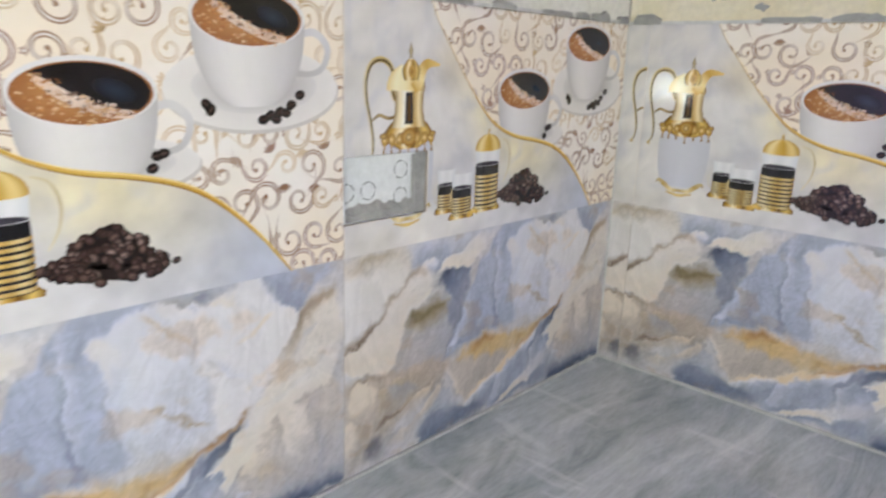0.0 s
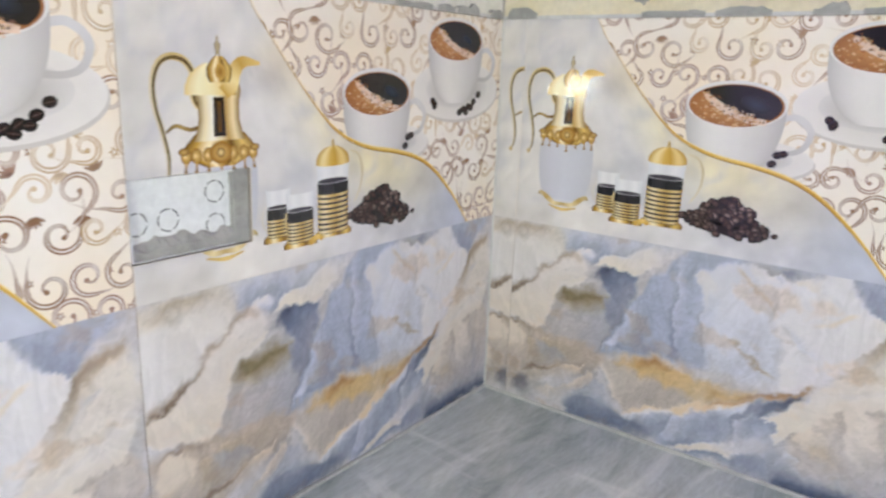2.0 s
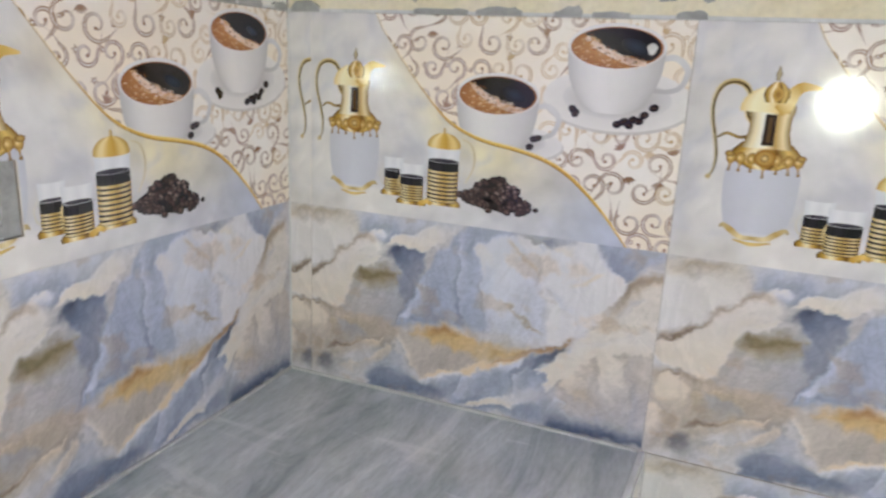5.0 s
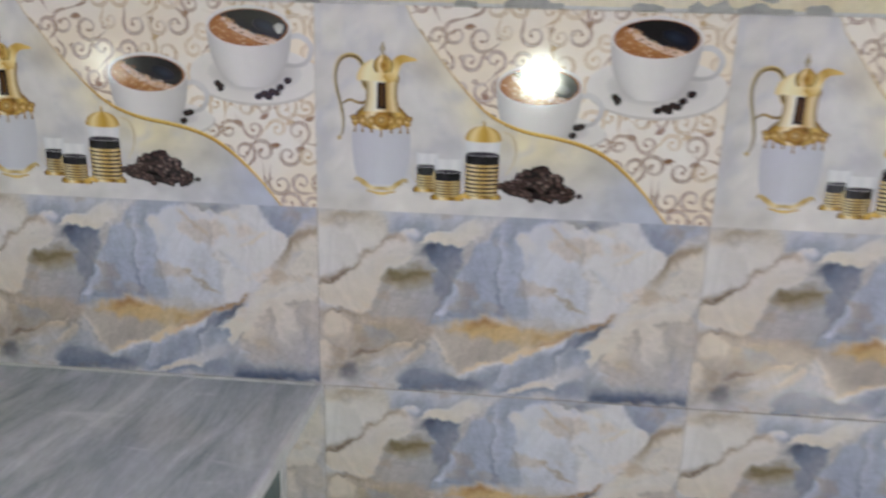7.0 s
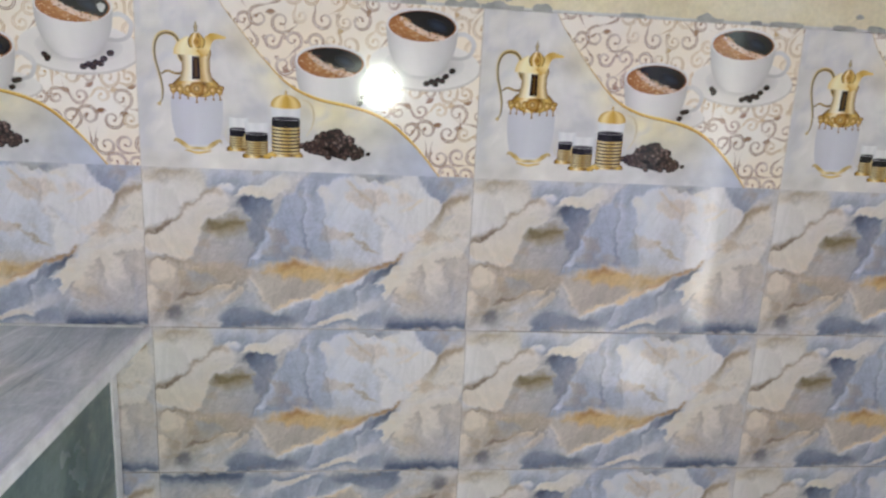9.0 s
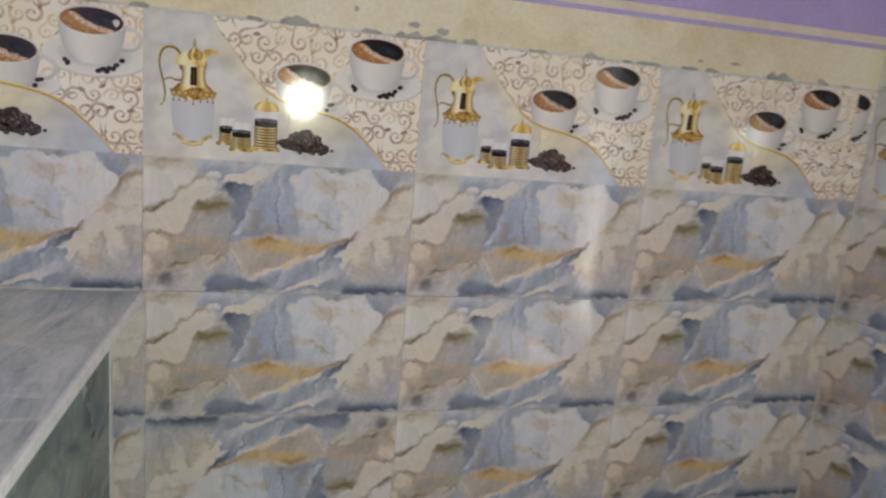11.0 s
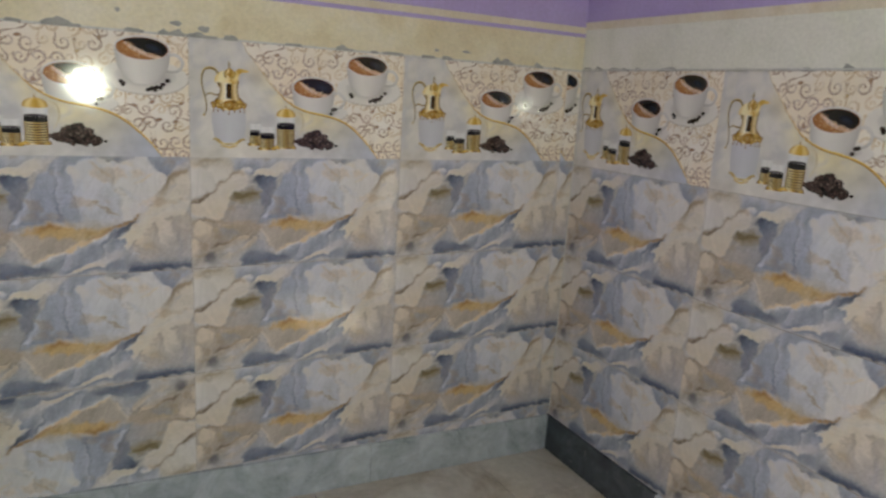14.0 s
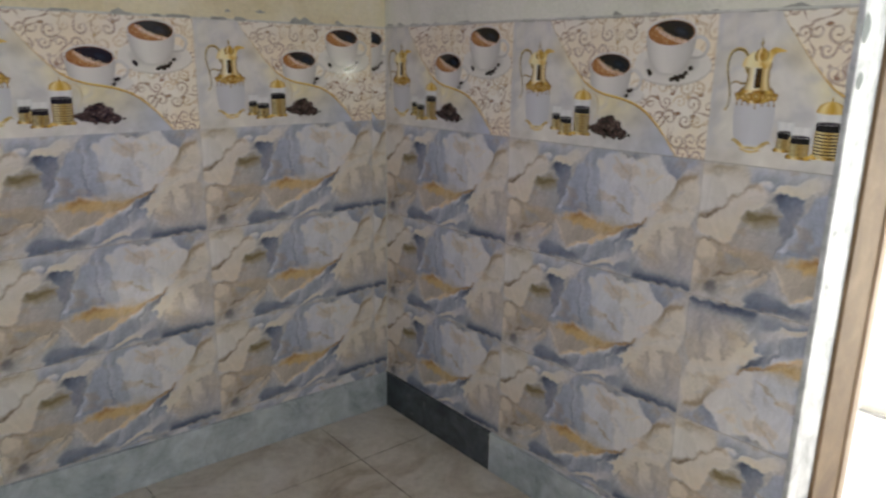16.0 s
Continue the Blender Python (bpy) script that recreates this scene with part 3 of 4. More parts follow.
        # the glaze rounds off towards the tile's edges
        for co, no in (((u0 + 0.0009, 0, 0), (1, 0, 0)), ((u1 - 0.0009, 0, 0), (1, 0, 0)), ((u0 + 0.0022, 0, 0), (1, 0, 0)), ((u1 - 0.0022, 0, 0), (1, 0, 0)),
                       ((0, 0, 0.0019), (0, 0, 1)), ((0, 0, 0.2981), (0, 0, 1)), ((0, 0, 0.0032), (0, 0, 1)), ((0, 0, 0.2968), (0, 0, 1))):
            bmesh.ops.bisect_plane(bm, geom=bm.verts[:] + bm.edges[:] + bm.faces[:], dist=1e-7, plane_co=co, plane_no=no)
        for q in bm.verts:
            if min(q.co.x - u0, u1 - q.co.x, q.co.z - 0.0006, 0.2994 - q.co.z) < 1e-5:
                q.co.y += 0.0004
        for f in bm.faces:
            f.smooth = True
        if hole:
            h0, h1, k0, k1 = hole
            for co, no in (((h0, 0, 0), (1, 0, 0)), ((h1, 0, 0), (1, 0, 0)), ((0, 0, k0), (0, 0, 1)), ((0, 0, k1), (0, 0, 1))):
                bmesh.ops.bisect_plane(bm, geom=bm.verts[:] + bm.edges[:] + bm.faces[:], dist=1e-7, plane_co=co, plane_no=no)
            gone = []
            for f in bm.faces:
                m = f.calc_center_median()
                if h0 < m.x < h1 and k0 < m.z < k1:
                    gone.append(f)
            bmesh.ops.delete(bm, geom=gone, context="FACES")
        for f in bm.faces:
            f.normal_update()
            if f.normal.y > 0:
                f.normal_flip()
        clay = lin(190, 178, 165)

        def side(lo, hi):
            for q in box(bm, lo, hi):
                q[lay] = (*clay, 1)
        if hole:
            side((u0, 0.0013, 0.0006), (u1, TH, hole[2]))
            side((u0, 0.0013, hole[3]), (u1, TH, 0.2994))
            side((hole[1], 0.0013, hole[2]), (u1, TH, hole[3]))
            if hole[0] > u0:
                side((u0, 0.0013, hole[2]), (hole[0], TH, hole[3]))
        else:
            side((u0, 0.0013, 0.0006), (u1, TH, 0.2994))
        me = bpy.data.meshes.new(name)
        bm.to_mesh(me)
        bm.free()
        return me


def onyx_art(turned_round=False):
    art = Art()
    nu, nv = 240, 120
    u, v = np.meshgrid(np.linspace(0, 600, nu + 1), np.linspace(0, 300, nv + 1))
    col = onyx_colour(600 - u, 300 - v) if turned_round else onyx_colour(u, v)
    art.face_grid(np.stack([u, v], -1).tolist(), col.tolist())
    return art


# the gold wave that parts the still life from the scrollwork
WAVE = ((147, 300), (160, 276), (181, 249), (205, 218), (230, 189), (254, 164), (277, 147), (304, 135), (332, 127), (368, 121), (402, 113), (430, 102), (455, 86), (480, 64), (501, 42), (518, 21), (533, 2), (540, -10))


def wave_v(u):
    return np.interp(u, [p[0] for p in WAVE], [p[1] for p in WAVE], left=300)


def coffee_art():
    art = Art()
    art.wide, art.shift = 1.017, -0.0168
    rng = random.Random(5)
    paper, rose = lin(249, 244, 238), lin(248, 235, 216)
    u, v = np.meshgrid(np.linspace(10, 620, 62), np.linspace(0, 300, 31))
    k = smooth(0.5 + 1.8 * fbm(u, v, 120, 7))[..., None]
    art.face_grid(np.stack([u, v], -1).tolist(), (np.array(paper) * k + np.array(rose) * (1 - k)).tolist())
    brown, beige, mauve, tan = lin(150, 113, 86), lin(208, 184, 152), lin(170, 138, 114), lin(192, 158, 112)

    def scroll(x, y, r, a0, way, tone, tail):
        pts = []
        for i in range(13):
            q = i / 12
            a = a0 + way * q * 2 * math.pi * 1.15
            rr = r * (1 - 0.8 * q)
            pts.append((x + rr * math.cos(a), y + rr * math.sin(a)))
        lead = []
        for i in range(4, 0, -1):
            q = i / 4
            a = a0 - way * q * 0.9
            rr = r * (1 + tail * q * q)
            lead.append((x + rr * math.cos(a), y + rr * math.sin(a)))
        light = tuple(0.5 * c + 0.5 * d for c, d in zip(tone, paper))
        art.stroke(lead + pts, (0.5, 2.0, 4.4, 5.4, 4.8, 3.6, 2.4, 2.6), (light, tone, tone, tone, light, tone, tone), 3)
        art.stroke(lead + pts, (0.2, 0.6, 1.3, 1.6, 1.3, 1.0, 0.6, 0.4), (paper, light, paper, light, paper, light), 3)
        art.ellipse(*pts[-1], 2.4, 2.4, tone, n=8)

    def star(x, y, r, tone):
        pts = []
        a0 = rng.uniform(0, 1)
        for i in range(10):
            a = a0 + i * math.pi / 5
            q = r if i % 2 == 0 else r * 0.45
            pts.append((x + q * math.cos(a), y + q * math.sin(a)))
        art.poly(pts, tone)
        art.ellipse(x, y, r * 0.28, r * 0.28, paper, n=7)

    def sprig(x, y, a, tone):
        for da in (-50, -25, 0, 25, 50):
            q = radians(a + da)
            art.ellipse(x + 6 * math.cos(q), y + 6 * math.sin(q), 5.2, 1.5, tone, turn=a + da, n=8, lift=da == -50)

    plum, sand, straw = lin(172, 138, 122), lin(222, 200, 170), lin(206, 178, 138)
    for row in range(9):
        for c in range(15):
            x = 138 + c * 34 + (row % 2) * 17 + rng.uniform(-6, 6)
            y = 4 + row * 37 + rng.uniform(-6, 6)
            if y < float(wave_v(x)) - 28 or x > 630:
                continue
            # plum near the wave, paling to sand away from it
            far = (x - np.interp(y, [q[1] for q in WAVE[::-1]], [q[0] for q in WAVE[::-1]])) / 190 + rng.uniform(-0.3, 0.3)
            tone = rng.choice((plum, plum, brown, mauve)) if far < 0.45 else rng.choice((sand, straw, beige, mauve))
            scroll(x, y, rng.uniform(13, 20), rng.uniform(0, 6.3), rng.choice((-1, 1)), tone, rng.uniform(0.6, 1.9))
            if rng.random() < 0.45:
                star(x + 21 + rng.uniform(-3, 3), y + rng.uniform(-6, 12), rng.uniform(4.2, 6.4), tone)
            elif rng.random() < 0.6:
                sprig(x + 19, y + 15, rng.uniform(0, 360), tone)

    white, shade, dusk = lin(236, 233, 231), lin(212, 209, 209), lin(182, 178, 177)

    def beans(spots, r=5.2):
        for x, y, a in spots:
            art.ellipse(x, y, r * 1.25, r, lin(52, 38, 36), lin(24, 18, 18), turn=a, n=10)
            art.stroke([(x - r * math.cos(radians(a)), y - r * math.sin(radians(a))), (x + r * math.cos(radians(a)), y + r * math.sin(radians(a)))], (0.4, 0.9, 0.4), (lin(96, 78, 70), lin(96, 78, 70)), 2)

    def cup(cx, rim, rx, ry, deep, saucer):
        if saucer:
            sx, sy, sw, sh = saucer
            art.ellipse(sx + 1, sy - 3, sw + 1, sh + 1, lin(214, 208, 203), lin(214, 208, 203), n=40)
            art.ellipse(sx, sy, sw, sh, lin(214, 211, 209), lin(238, 234, 230), n=40)
            art.ellipse(sx, sy + 2, sw * 0.72, sh * 0.66, lin(150, 146, 144), lin(222, 219, 217), n=36)
        hx, hy = cx + rx + 8, rim - deep * 0.38
        ring = [(cx + rx * 0.86, rim - deep * 0.18), (hx + 4, rim - deep * 0.14), (hx + 20, hy + 6), (hx + 15, hy - 14), (hx - 2, hy - 22), (cx + rx * 0.62, hy - 20)]
        art.stroke(ring, (7, 8, 8, 7, 6, 7), (shade, lin(224, 221, 220), shade, lin(200, 197, 196), dusk), 6)
        prof = [(rim - deep * q, rx * (1 - 0.04 * q - 0.46 * q ** 3.0) if q < 1 else rx * 0.44) for q in np.linspace(0, 1, 12)]
        art.turned(cx, prof, (lin(196, 193, 192), lin(222, 219, 218), white, white, lin(230, 227, 226), lin(220, 217, 216), shade, lin(192, 189, 188)), bow=0.12)
        art.ellipse(cx, rim, rx, ry, white, lin(234, 232, 231), n=40)
        art.ellipse(cx, rim - 1.5, rx * 0.945, ry * 0.9, lin(214, 160, 104), lin(158, 102, 60), n=40)
        # dark coffee and the foam along it
        dark, foam, blue = lin(24, 20, 22), lin(226, 196, 172), lin(40, 50, 66)
        a0, n = radians(-38), 22
        edge = [(rx * 0.9 * math.cos(a), ry * 0.86 * math.sin(a)) for a in np.linspace(radians(-38), radians(140), n)]
        back = [(rx * (-0.62 + 1.25 * q), ry * (0.58 - 1.12 * q - 0.22 * math.sin(3.14 * q))) for q in np.linspace(0, 1, 10)]
        art.stroke([(cx + x, rim - 1.5 + y - ry * 0.12) for x, y in back], (ry * 0.3, ry * 0.42, ry * 0.34, ry * 0.4, ry * 0.2), (foam, lin(240, 220, 204), foam, lin(238, 214, 196)), 4)
        art.poly([(cx + x, rim - 1.5 + y) for x, y in edge + back[1:-1]], dark)
        art.ellipse(cx + rx * 0.40, rim + ry * 0.02, rx * 0.40, ry * 0.40, blue, dark, turn=-20, n=22)
        for k in range(70):
            q = back[rng.randrange(1, 9)]
            art.ellipse(cx + q[0] + rng.uniform(-9, 6), rim - 1.5 + q[1] - ry * 0.10 + rng.gauss(0, 2.6), rng.uniform(0.9, 3.2), rng.uniform(0.7, 1.9), rng.choice((foam, foam, lin(238, 218, 202), lin(222, 186, 150), lin(206, 168, 140), lin(120, 88, 72))), n=8, lift=k == 0)
        for _ in range(110):
            a, q = rng.uniform(2.3, 5.5), rng.uniform(0.42, 0.9)
            art.ellipse(cx + rx * q * math.cos(a), rim - 1.5 + ry * q * math.sin(a), rng.uniform(0.6, 2.4), rng.uniform(0.5, 1.5), rng.choice((lin(164, 104, 62), lin(222, 180, 134), lin(178, 116, 70), lin(200, 140, 86), lin(226, 190, 150))), n=6, lift=_ == 0)

    cup(494, 265, 62, 29, 83, (500, 197, 97, 41))
    beans([(445, 182, -40), (449, 177, 60), (505, 166, 10), (513, 170, 30), (520, 166, -10), (524, 173, 40), (532, 172, 0), (538, 180, 20), (549, 190, 15)])
    cup(339, 195, 60, 29, 86, (352, 130, 84, 26))
    beans([(390, 126, 20), (395, 137, 0), (401, 139, 10)], 4.8)

    # the still life's ground, below the wave
    art.up()
    us = np.linspace(0, 538, 90)
    pts, cols = [], []
    for q in np.linspace(0, 1, 40):
        vv = wave_v(us) * q
        left = smooth((330 - us) / 230)
        warm = smooth(1 - np.abs(us - 320) / 190) * smooth(1 - (wave_v(us) - vv) / 115)
        base = np.array(lin(214, 214, 221)) * np.ones((90, 1))
        n1 = fbm(us, vv, 70, 91)[:, None]
        base += (np.array(lin(224, 220, 216)) - base) * left[:, None] * 0.9
        base += (np.array(lin(242, 230, 192)) - base) * warm[:, None]
        dusky = smooth((0.12 - np.abs(n1[:, 0] + 0.02)) / 0.12) * 0.35
        base += (np.array(lin(190, 192, 206)) - base) * dusky[:, None]
        gold = smooth(1 - np.hypot((us - 190) / 60, (vv - 225) / 50)) * 0.45
        base += (np.array(lin(222, 206, 172)) - base) * gold[:, None]
        band = smooth((44 - vv + 0.05 * us) / 20) * smooth(1.3 - us / 420) * 0.5
        base += (np.array(lin(236, 230, 224)) - base) * band[:, None]
        corner = smooth((us - 400) / 100) * smooth((110 - vv) / 100)
        base += (np.array(lin(186, 192, 210)) - base) * corner[:, None] * 0.8
        base *= 1 + 0.45 * n1 + 0.3 * fbm(us * 1.4 - vv, vv * 1.2 + us * 0.5, 34, 17)[:, None]
        pts.append(np.stack([us, vv], 1).tolist())
        cols.append(np.clip(base, 0, 0.9).tolist())
    art.face_grid(pts, cols)
    g_lo, g_hi, g_mid = lin(150, 104, 34), lin(250, 226, 150), lin(206, 158, 66)
    art.stroke(WAVE, (0.8, 1.1, 1.6, 2.4, 3.8, 5.6, 5.6, 4.8, 3.4, 2.2, 1.0), (lin(190, 168, 130), lin(196, 168, 120), g_mid, lin(226, 190, 96), g_mid, lin(222, 182, 90), lin(200, 165, 110)), 5)
    art.stroke([(x + 0.8, y + 1.4) for x, y in WAVE], (0.2, 0.3, 0.4, 0.7, 1.1, 1.5, 1.4, 1.1, 0.7, 0.3), (g_hi, g_hi, g_hi), 5)
    art.stroke([(x - 1, y - 2.4) for x, y in WAVE[5:15]], (0.2, 1.2, 1.6, 1.2, 0.2), (g_lo, g_lo), 5)

    # the gilt coffee pot
    gold_row = (lin(92, 64, 24), lin(206, 162, 72), lin(255, 244, 200), lin(214, 170, 80), lin(112, 76, 24), lin(232, 196, 110), lin(120, 84, 32))
    pale_row = (lin(140, 108, 54), lin(244, 230, 190), lin(255, 252, 236), lin(250, 238, 198), lin(196, 156, 84), lin(246, 228, 178), lin(136, 100, 48))
    px = 114
    gl, gd = lin(206, 172, 98), lin(112, 84, 40)
    hand = [(99, 178), (91, 184), (86, 196), (87, 214), (79, 226), (65, 229), (53, 222), (47, 205), (48, 184), (54, 160), (58, 138), (57, 120), (53, 112)]
    art.stroke(hand, (4, 6, 7, 6.5, 7.5, 7, 6.5, 6, 5.5, 5, 4.5, 3.5, 3), (lin(214, 184, 116), lin(224, 206, 160), lin(206, 180, 120), lin(222, 208, 172), lin(206, 190, 150), lin(196, 184, 156)), 5)
    art.stroke([(x + 0.8, y - 0.8) for x, y in hand], (1.6, 2.8, 3.4, 3.0, 3.6, 3.2, 3, 2.8, 2.6, 2.4, 2.2, 1.6, 1), (lin(120, 92, 44), lin(84, 66, 38), lin(110, 88, 50), lin(92, 78, 52), lin(104, 90, 64), lin(122, 110, 84)), 5)
    art.stroke([(57, 160), (67, 166), (81, 162), (91, 164), (97, 170)], (2.5, 4, 4, 4, 3), (lin(110, 92, 60), lin(178, 150, 92), gd, lin(200, 166, 96)), 5)
    art.ellipse(52, 110, 3.4, 3.4, lin(200, 178, 130), n=10)
    art.turned(px, [(66, 20), (62, 32), (54, 36), (44, 34), (40, 28)], [lin(222, 222, 228)] * 3)
    art.turned(px, [(140, 36), (120, 43), (95, 43), (72, 41), (56, 37), (48, 33), (43, 26)], (lin(204, 204, 212), lin(212, 212, 222), lin(216, 217, 226), lin(211, 212, 221), lin(205, 206, 214)))
    # foot
    for sx in (-1, 1):
        art.stroke([(px, 36), (px + sx * 14, 36), (px + sx * 26, 44), (px + sx * 36, 50), (px + sx * 40, 46)], (5, 7, 8, 6, 2), (lin(196, 168, 110), lin(240, 224, 176), lin(196, 164, 98), lin(206, 186, 140), lin(170, 146, 98)), 5)
    art.stroke([(px - 22, 32), (px, 28), (px + 22, 32)], (2, 5, 2), (gl, lin(232, 204, 130), gl), 6)
    # skirt, waist, shoulders, lid
    art.turned(px, [(124, 16), (132, 33), (142, 42), (150, 35), (157, 28)], gold_row)
    for q in (-38, -27, -14, 14, 27, 38, 0):
        drop = 9 if q else 15
        art.ellipse(px + q, 140 - drop * 0.4, 6, 6 + drop * 0.2, lin(236, 200, 118), lin(146, 104, 40), n=12)
        art.ellipse(px + q - 1.2, 140 - drop * 0.4, 2.6, 3, lin(252, 232, 176), lin(214, 172, 90), n=8)
        art.stroke([(px + q, 136 - drop * 0.6), (px + q * 1.03, 131 - drop)], (3.4, 1.4), (lin(206, 164, 84), lin(140, 102, 48)), 3)
        art.ellipse(px + q * 1.03, 130 - drop, 2.1, 2.1, lin(186, 146, 74), lin(120, 88, 44), n=8)
    for q in (-36, 36):
        art.ellipse(px + q * 1.12, 141, 6, 4, lin(214, 176, 100), lin(128, 94, 44), n=10)
    art.ellipse(px, 138, 13, 11, lin(236, 196, 110), lin(150, 102, 30), n=18)
    art.ellipse(px, 138, 5, 5, lin(250, 222, 150), lin(120, 80, 24), n=12)
    art.turned(px, [(150, 29), (158, 26), (170, 23), (188, 23), (198, 26), (206, 24)], pale_row)
    art.poly([(px - 7, 154), (px + 7, 154), (px + 6, 192), (px - 6, 192)], lin(44, 30, 18))
    art.poly([(px - 2, 158), (px + 2.5, 158), (px + 2, 188), (px - 2, 188)], lin(92, 62, 26))
    art.stroke([(px - 34, 198), (px - 20, 196), (px, 199), (px + 16, 200)], (2, 5, 6, 3), (gl, lin(250, 236, 180), gl), 5)
    art.turned(px - 8, [(194, 28), (202, 28), (211, 24), (219, 16), (224, 6)], (lin(232, 206, 140), lin(252, 244, 206), lin(250, 238, 190), lin(240, 214, 140), lin(190, 144, 60)))
    art.stroke([(px + 6, 196), (px + 14, 204), (px + 20, 218), (px + 30, 226), (px + 50, 225)], (14, 18, 15, 12, 3), (g_mid, lin(250, 232, 166), lin(206, 164, 76), lin(236, 206, 128)), 6)
    art.turned(px + 2, [(206, 11), (213, 14), (220, 14), (227, 9), (231, 4)], gold_row)
    art.ellipse(px + 3, 216, 6, 8, lin(150, 104, 34), lin(214, 170, 84), n=14)
    art.turned(px + 1, [(232, 3), (236, 2), (238, 3.4), (242, 3.4), (244, 1.8), (247, 1.4), (250, 0.4)], (lin(120, 104, 76), lin(200, 184, 150), lin(128, 112, 84)))

    # glasses and the press with gilt bands
    def glass(cx, base, top, w, bands, dome):
        art.turned(cx, [(base, w + 5), (base + 5, w + 6), (base + 9, w + 2)], gold_row)
        art.turned(cx, [(base + 7, w), (top, w)], (lin(22, 20, 24), lin(44, 42, 46), lin(26, 24, 28), lin(20, 20, 24)), bow=0.12)
        span = (top - 10 - base - 9) / bands
        for k in range(bands):
            y = base + 8 + k * span
            art.turned(cx, [(y, w + 0.6), (y + span * 0.56, w + 0.6)], (lin(190, 156, 92), lin(250, 236, 190), lin(226, 194, 124), lin(202, 164, 92), lin(236, 214, 158), lin(170, 132, 70)), bow=0.12)
        art.turned(cx, [(top - 1, w), (top + 20, w + 1.5)], (lin(222, 224, 228), lin(240, 240, 242), lin(230, 230, 233), lin(240, 240, 242), lin(220, 222, 226)), bow=0.1)
        art.ellipse(cx, top, w, w * 0.13, lin(60, 58, 66), n=18)
        if dome:
            art.turned(cx, [(top + 20, w + 2)] + [(top + 22 + 19 * math.sin(a), (w + 2) * math.cos(a)) for a in np.linspace(0, 1.5, 9)], (lin(196, 152, 60), lin(252, 236, 176), lin(224, 184, 92), lin(206, 160, 66), lin(244, 220, 150), lin(190, 146, 60)), bow=0.12)
            art.turned(cx, [(top + 40, 2), (top + 46, 2.2), (top + 49, 0.6)], gold_row)
    art.stroke([(290, 128), (304, 122), (311, 104), (308, 82), (298, 64)], (2, 3, 3, 2.4, 1.5), (lin(220, 208, 176), lin(206, 190, 150), lin(226, 216, 190)), 6)
    art.stroke([(168, 78), (161, 66), (163, 52), (172, 46)], (1, 2, 2, 1), (lin(226, 222, 214), lin(210, 200, 180)), 6)
    glass(183, 33, 73, 15.5, 5, False)
    art.stroke([(202, 68), (194, 64), (192, 52), (196, 42)], (1.6, 2.6, 2.4, 1.4), (lin(236, 222, 180), lin(210, 178, 108)), 6)
    glass(213, 22, 66, 19, 6, False)
    glass(263, 26, 94, 24, 8, True)
    art.stroke([(226, 24), (238, 30), (246, 26)], (8, 7, 5), (g_mid, lin(240, 206, 120), g_mid), 5)

    # heap of roasted beans
    hs, ls = (46, 57, 68, 79, 84, 73, 58, 40), (48, 38, 32, 28, 25, 25, 28, 34)
    qs = np.linspace(0, 1, 8)
    art.poly([(290 + 106 * q, h - 3) for q, h in zip(qs, hs)] + [(290 + 106 * q, h + 3) for q, h in zip(qs[::-1], ls[::-1])], lin(40, 30, 29))
    for k in range(115):
        q = rng.random()
        hi, lo = np.interp(q, qs, hs), np.interp(q, qs, ls)
        x, y = 290 + 106 * q, hi + (lo - hi) * (k / 115) ** 0.85 + rng.uniform(-1.5, 1.5)
        a, t = rng.uniform(0, 180), rng.choice((lin(132, 104, 96), lin(98, 74, 70), lin(168, 142, 134), lin(78, 58, 56)))
        art.ellipse(x, y, 6.0, 4.5, lin(24, 18, 18), turn=a, n=9)
        art.ellipse(x - 0.4, y + 0.5, 5.2, 3.7, t, lin(50, 37, 34), turn=a, n=9)
        if rng.random() < 0.5:
            ca, sa = 3.0 * math.cos(radians(a)), 3.0 * math.sin(radians(a))
            art.stroke([(x - ca, y - sa), (x + ca, y + sa)], (0.3, 0.8, 0.3), (lin(30, 22, 20), lin(30, 22, 20)), 2)
    beans([(406, 37, 20)], 3.6)
    return art


COFFEE = coffee_art()
ONYX_ART, ONYX_TURNED = onyx_art(), onyx_art(True)
MESHES = {}


def lay_tile(kind, wall, at, u0=0.0, u1=0.6, hole=None, tall=1.0, wide=1.0):
    """A tile on a wall: at(u) gives the pose of the print's lower left corner; u0 to u1 is the part that is left of it."""
    art, material, name = {"coffee": (COFFEE, PRINT, "printed_tile"), "onyx": (ONYX_ART, GLAZE, "marbled_tile"), "turned": (ONYX_TURNED, GLAZE, "marbled_tile")}[kind]
    key = (kind, round(u0, 4), round(u1, 4), hole)
    if key not in MESHES:
        MESHES[key] = art.mesh(name, u0 + GAP / 2, u1 - GAP / 2, hole)
        MESHES[key].materials.append(material)
    ob = new(name, MESHES[key])
    ob.matrix_world = at
    ob.scale = (wide, 1, tall)
    ob.parent = wall
    return ob


def on_north(x, z):
    return pose(x, 0, z)


def on_west(y, z):
    return pose(0, y, z, 0, 0, 90)


def on_east(y, z):
    return pose(LX, y, z, 0, 0, -90)


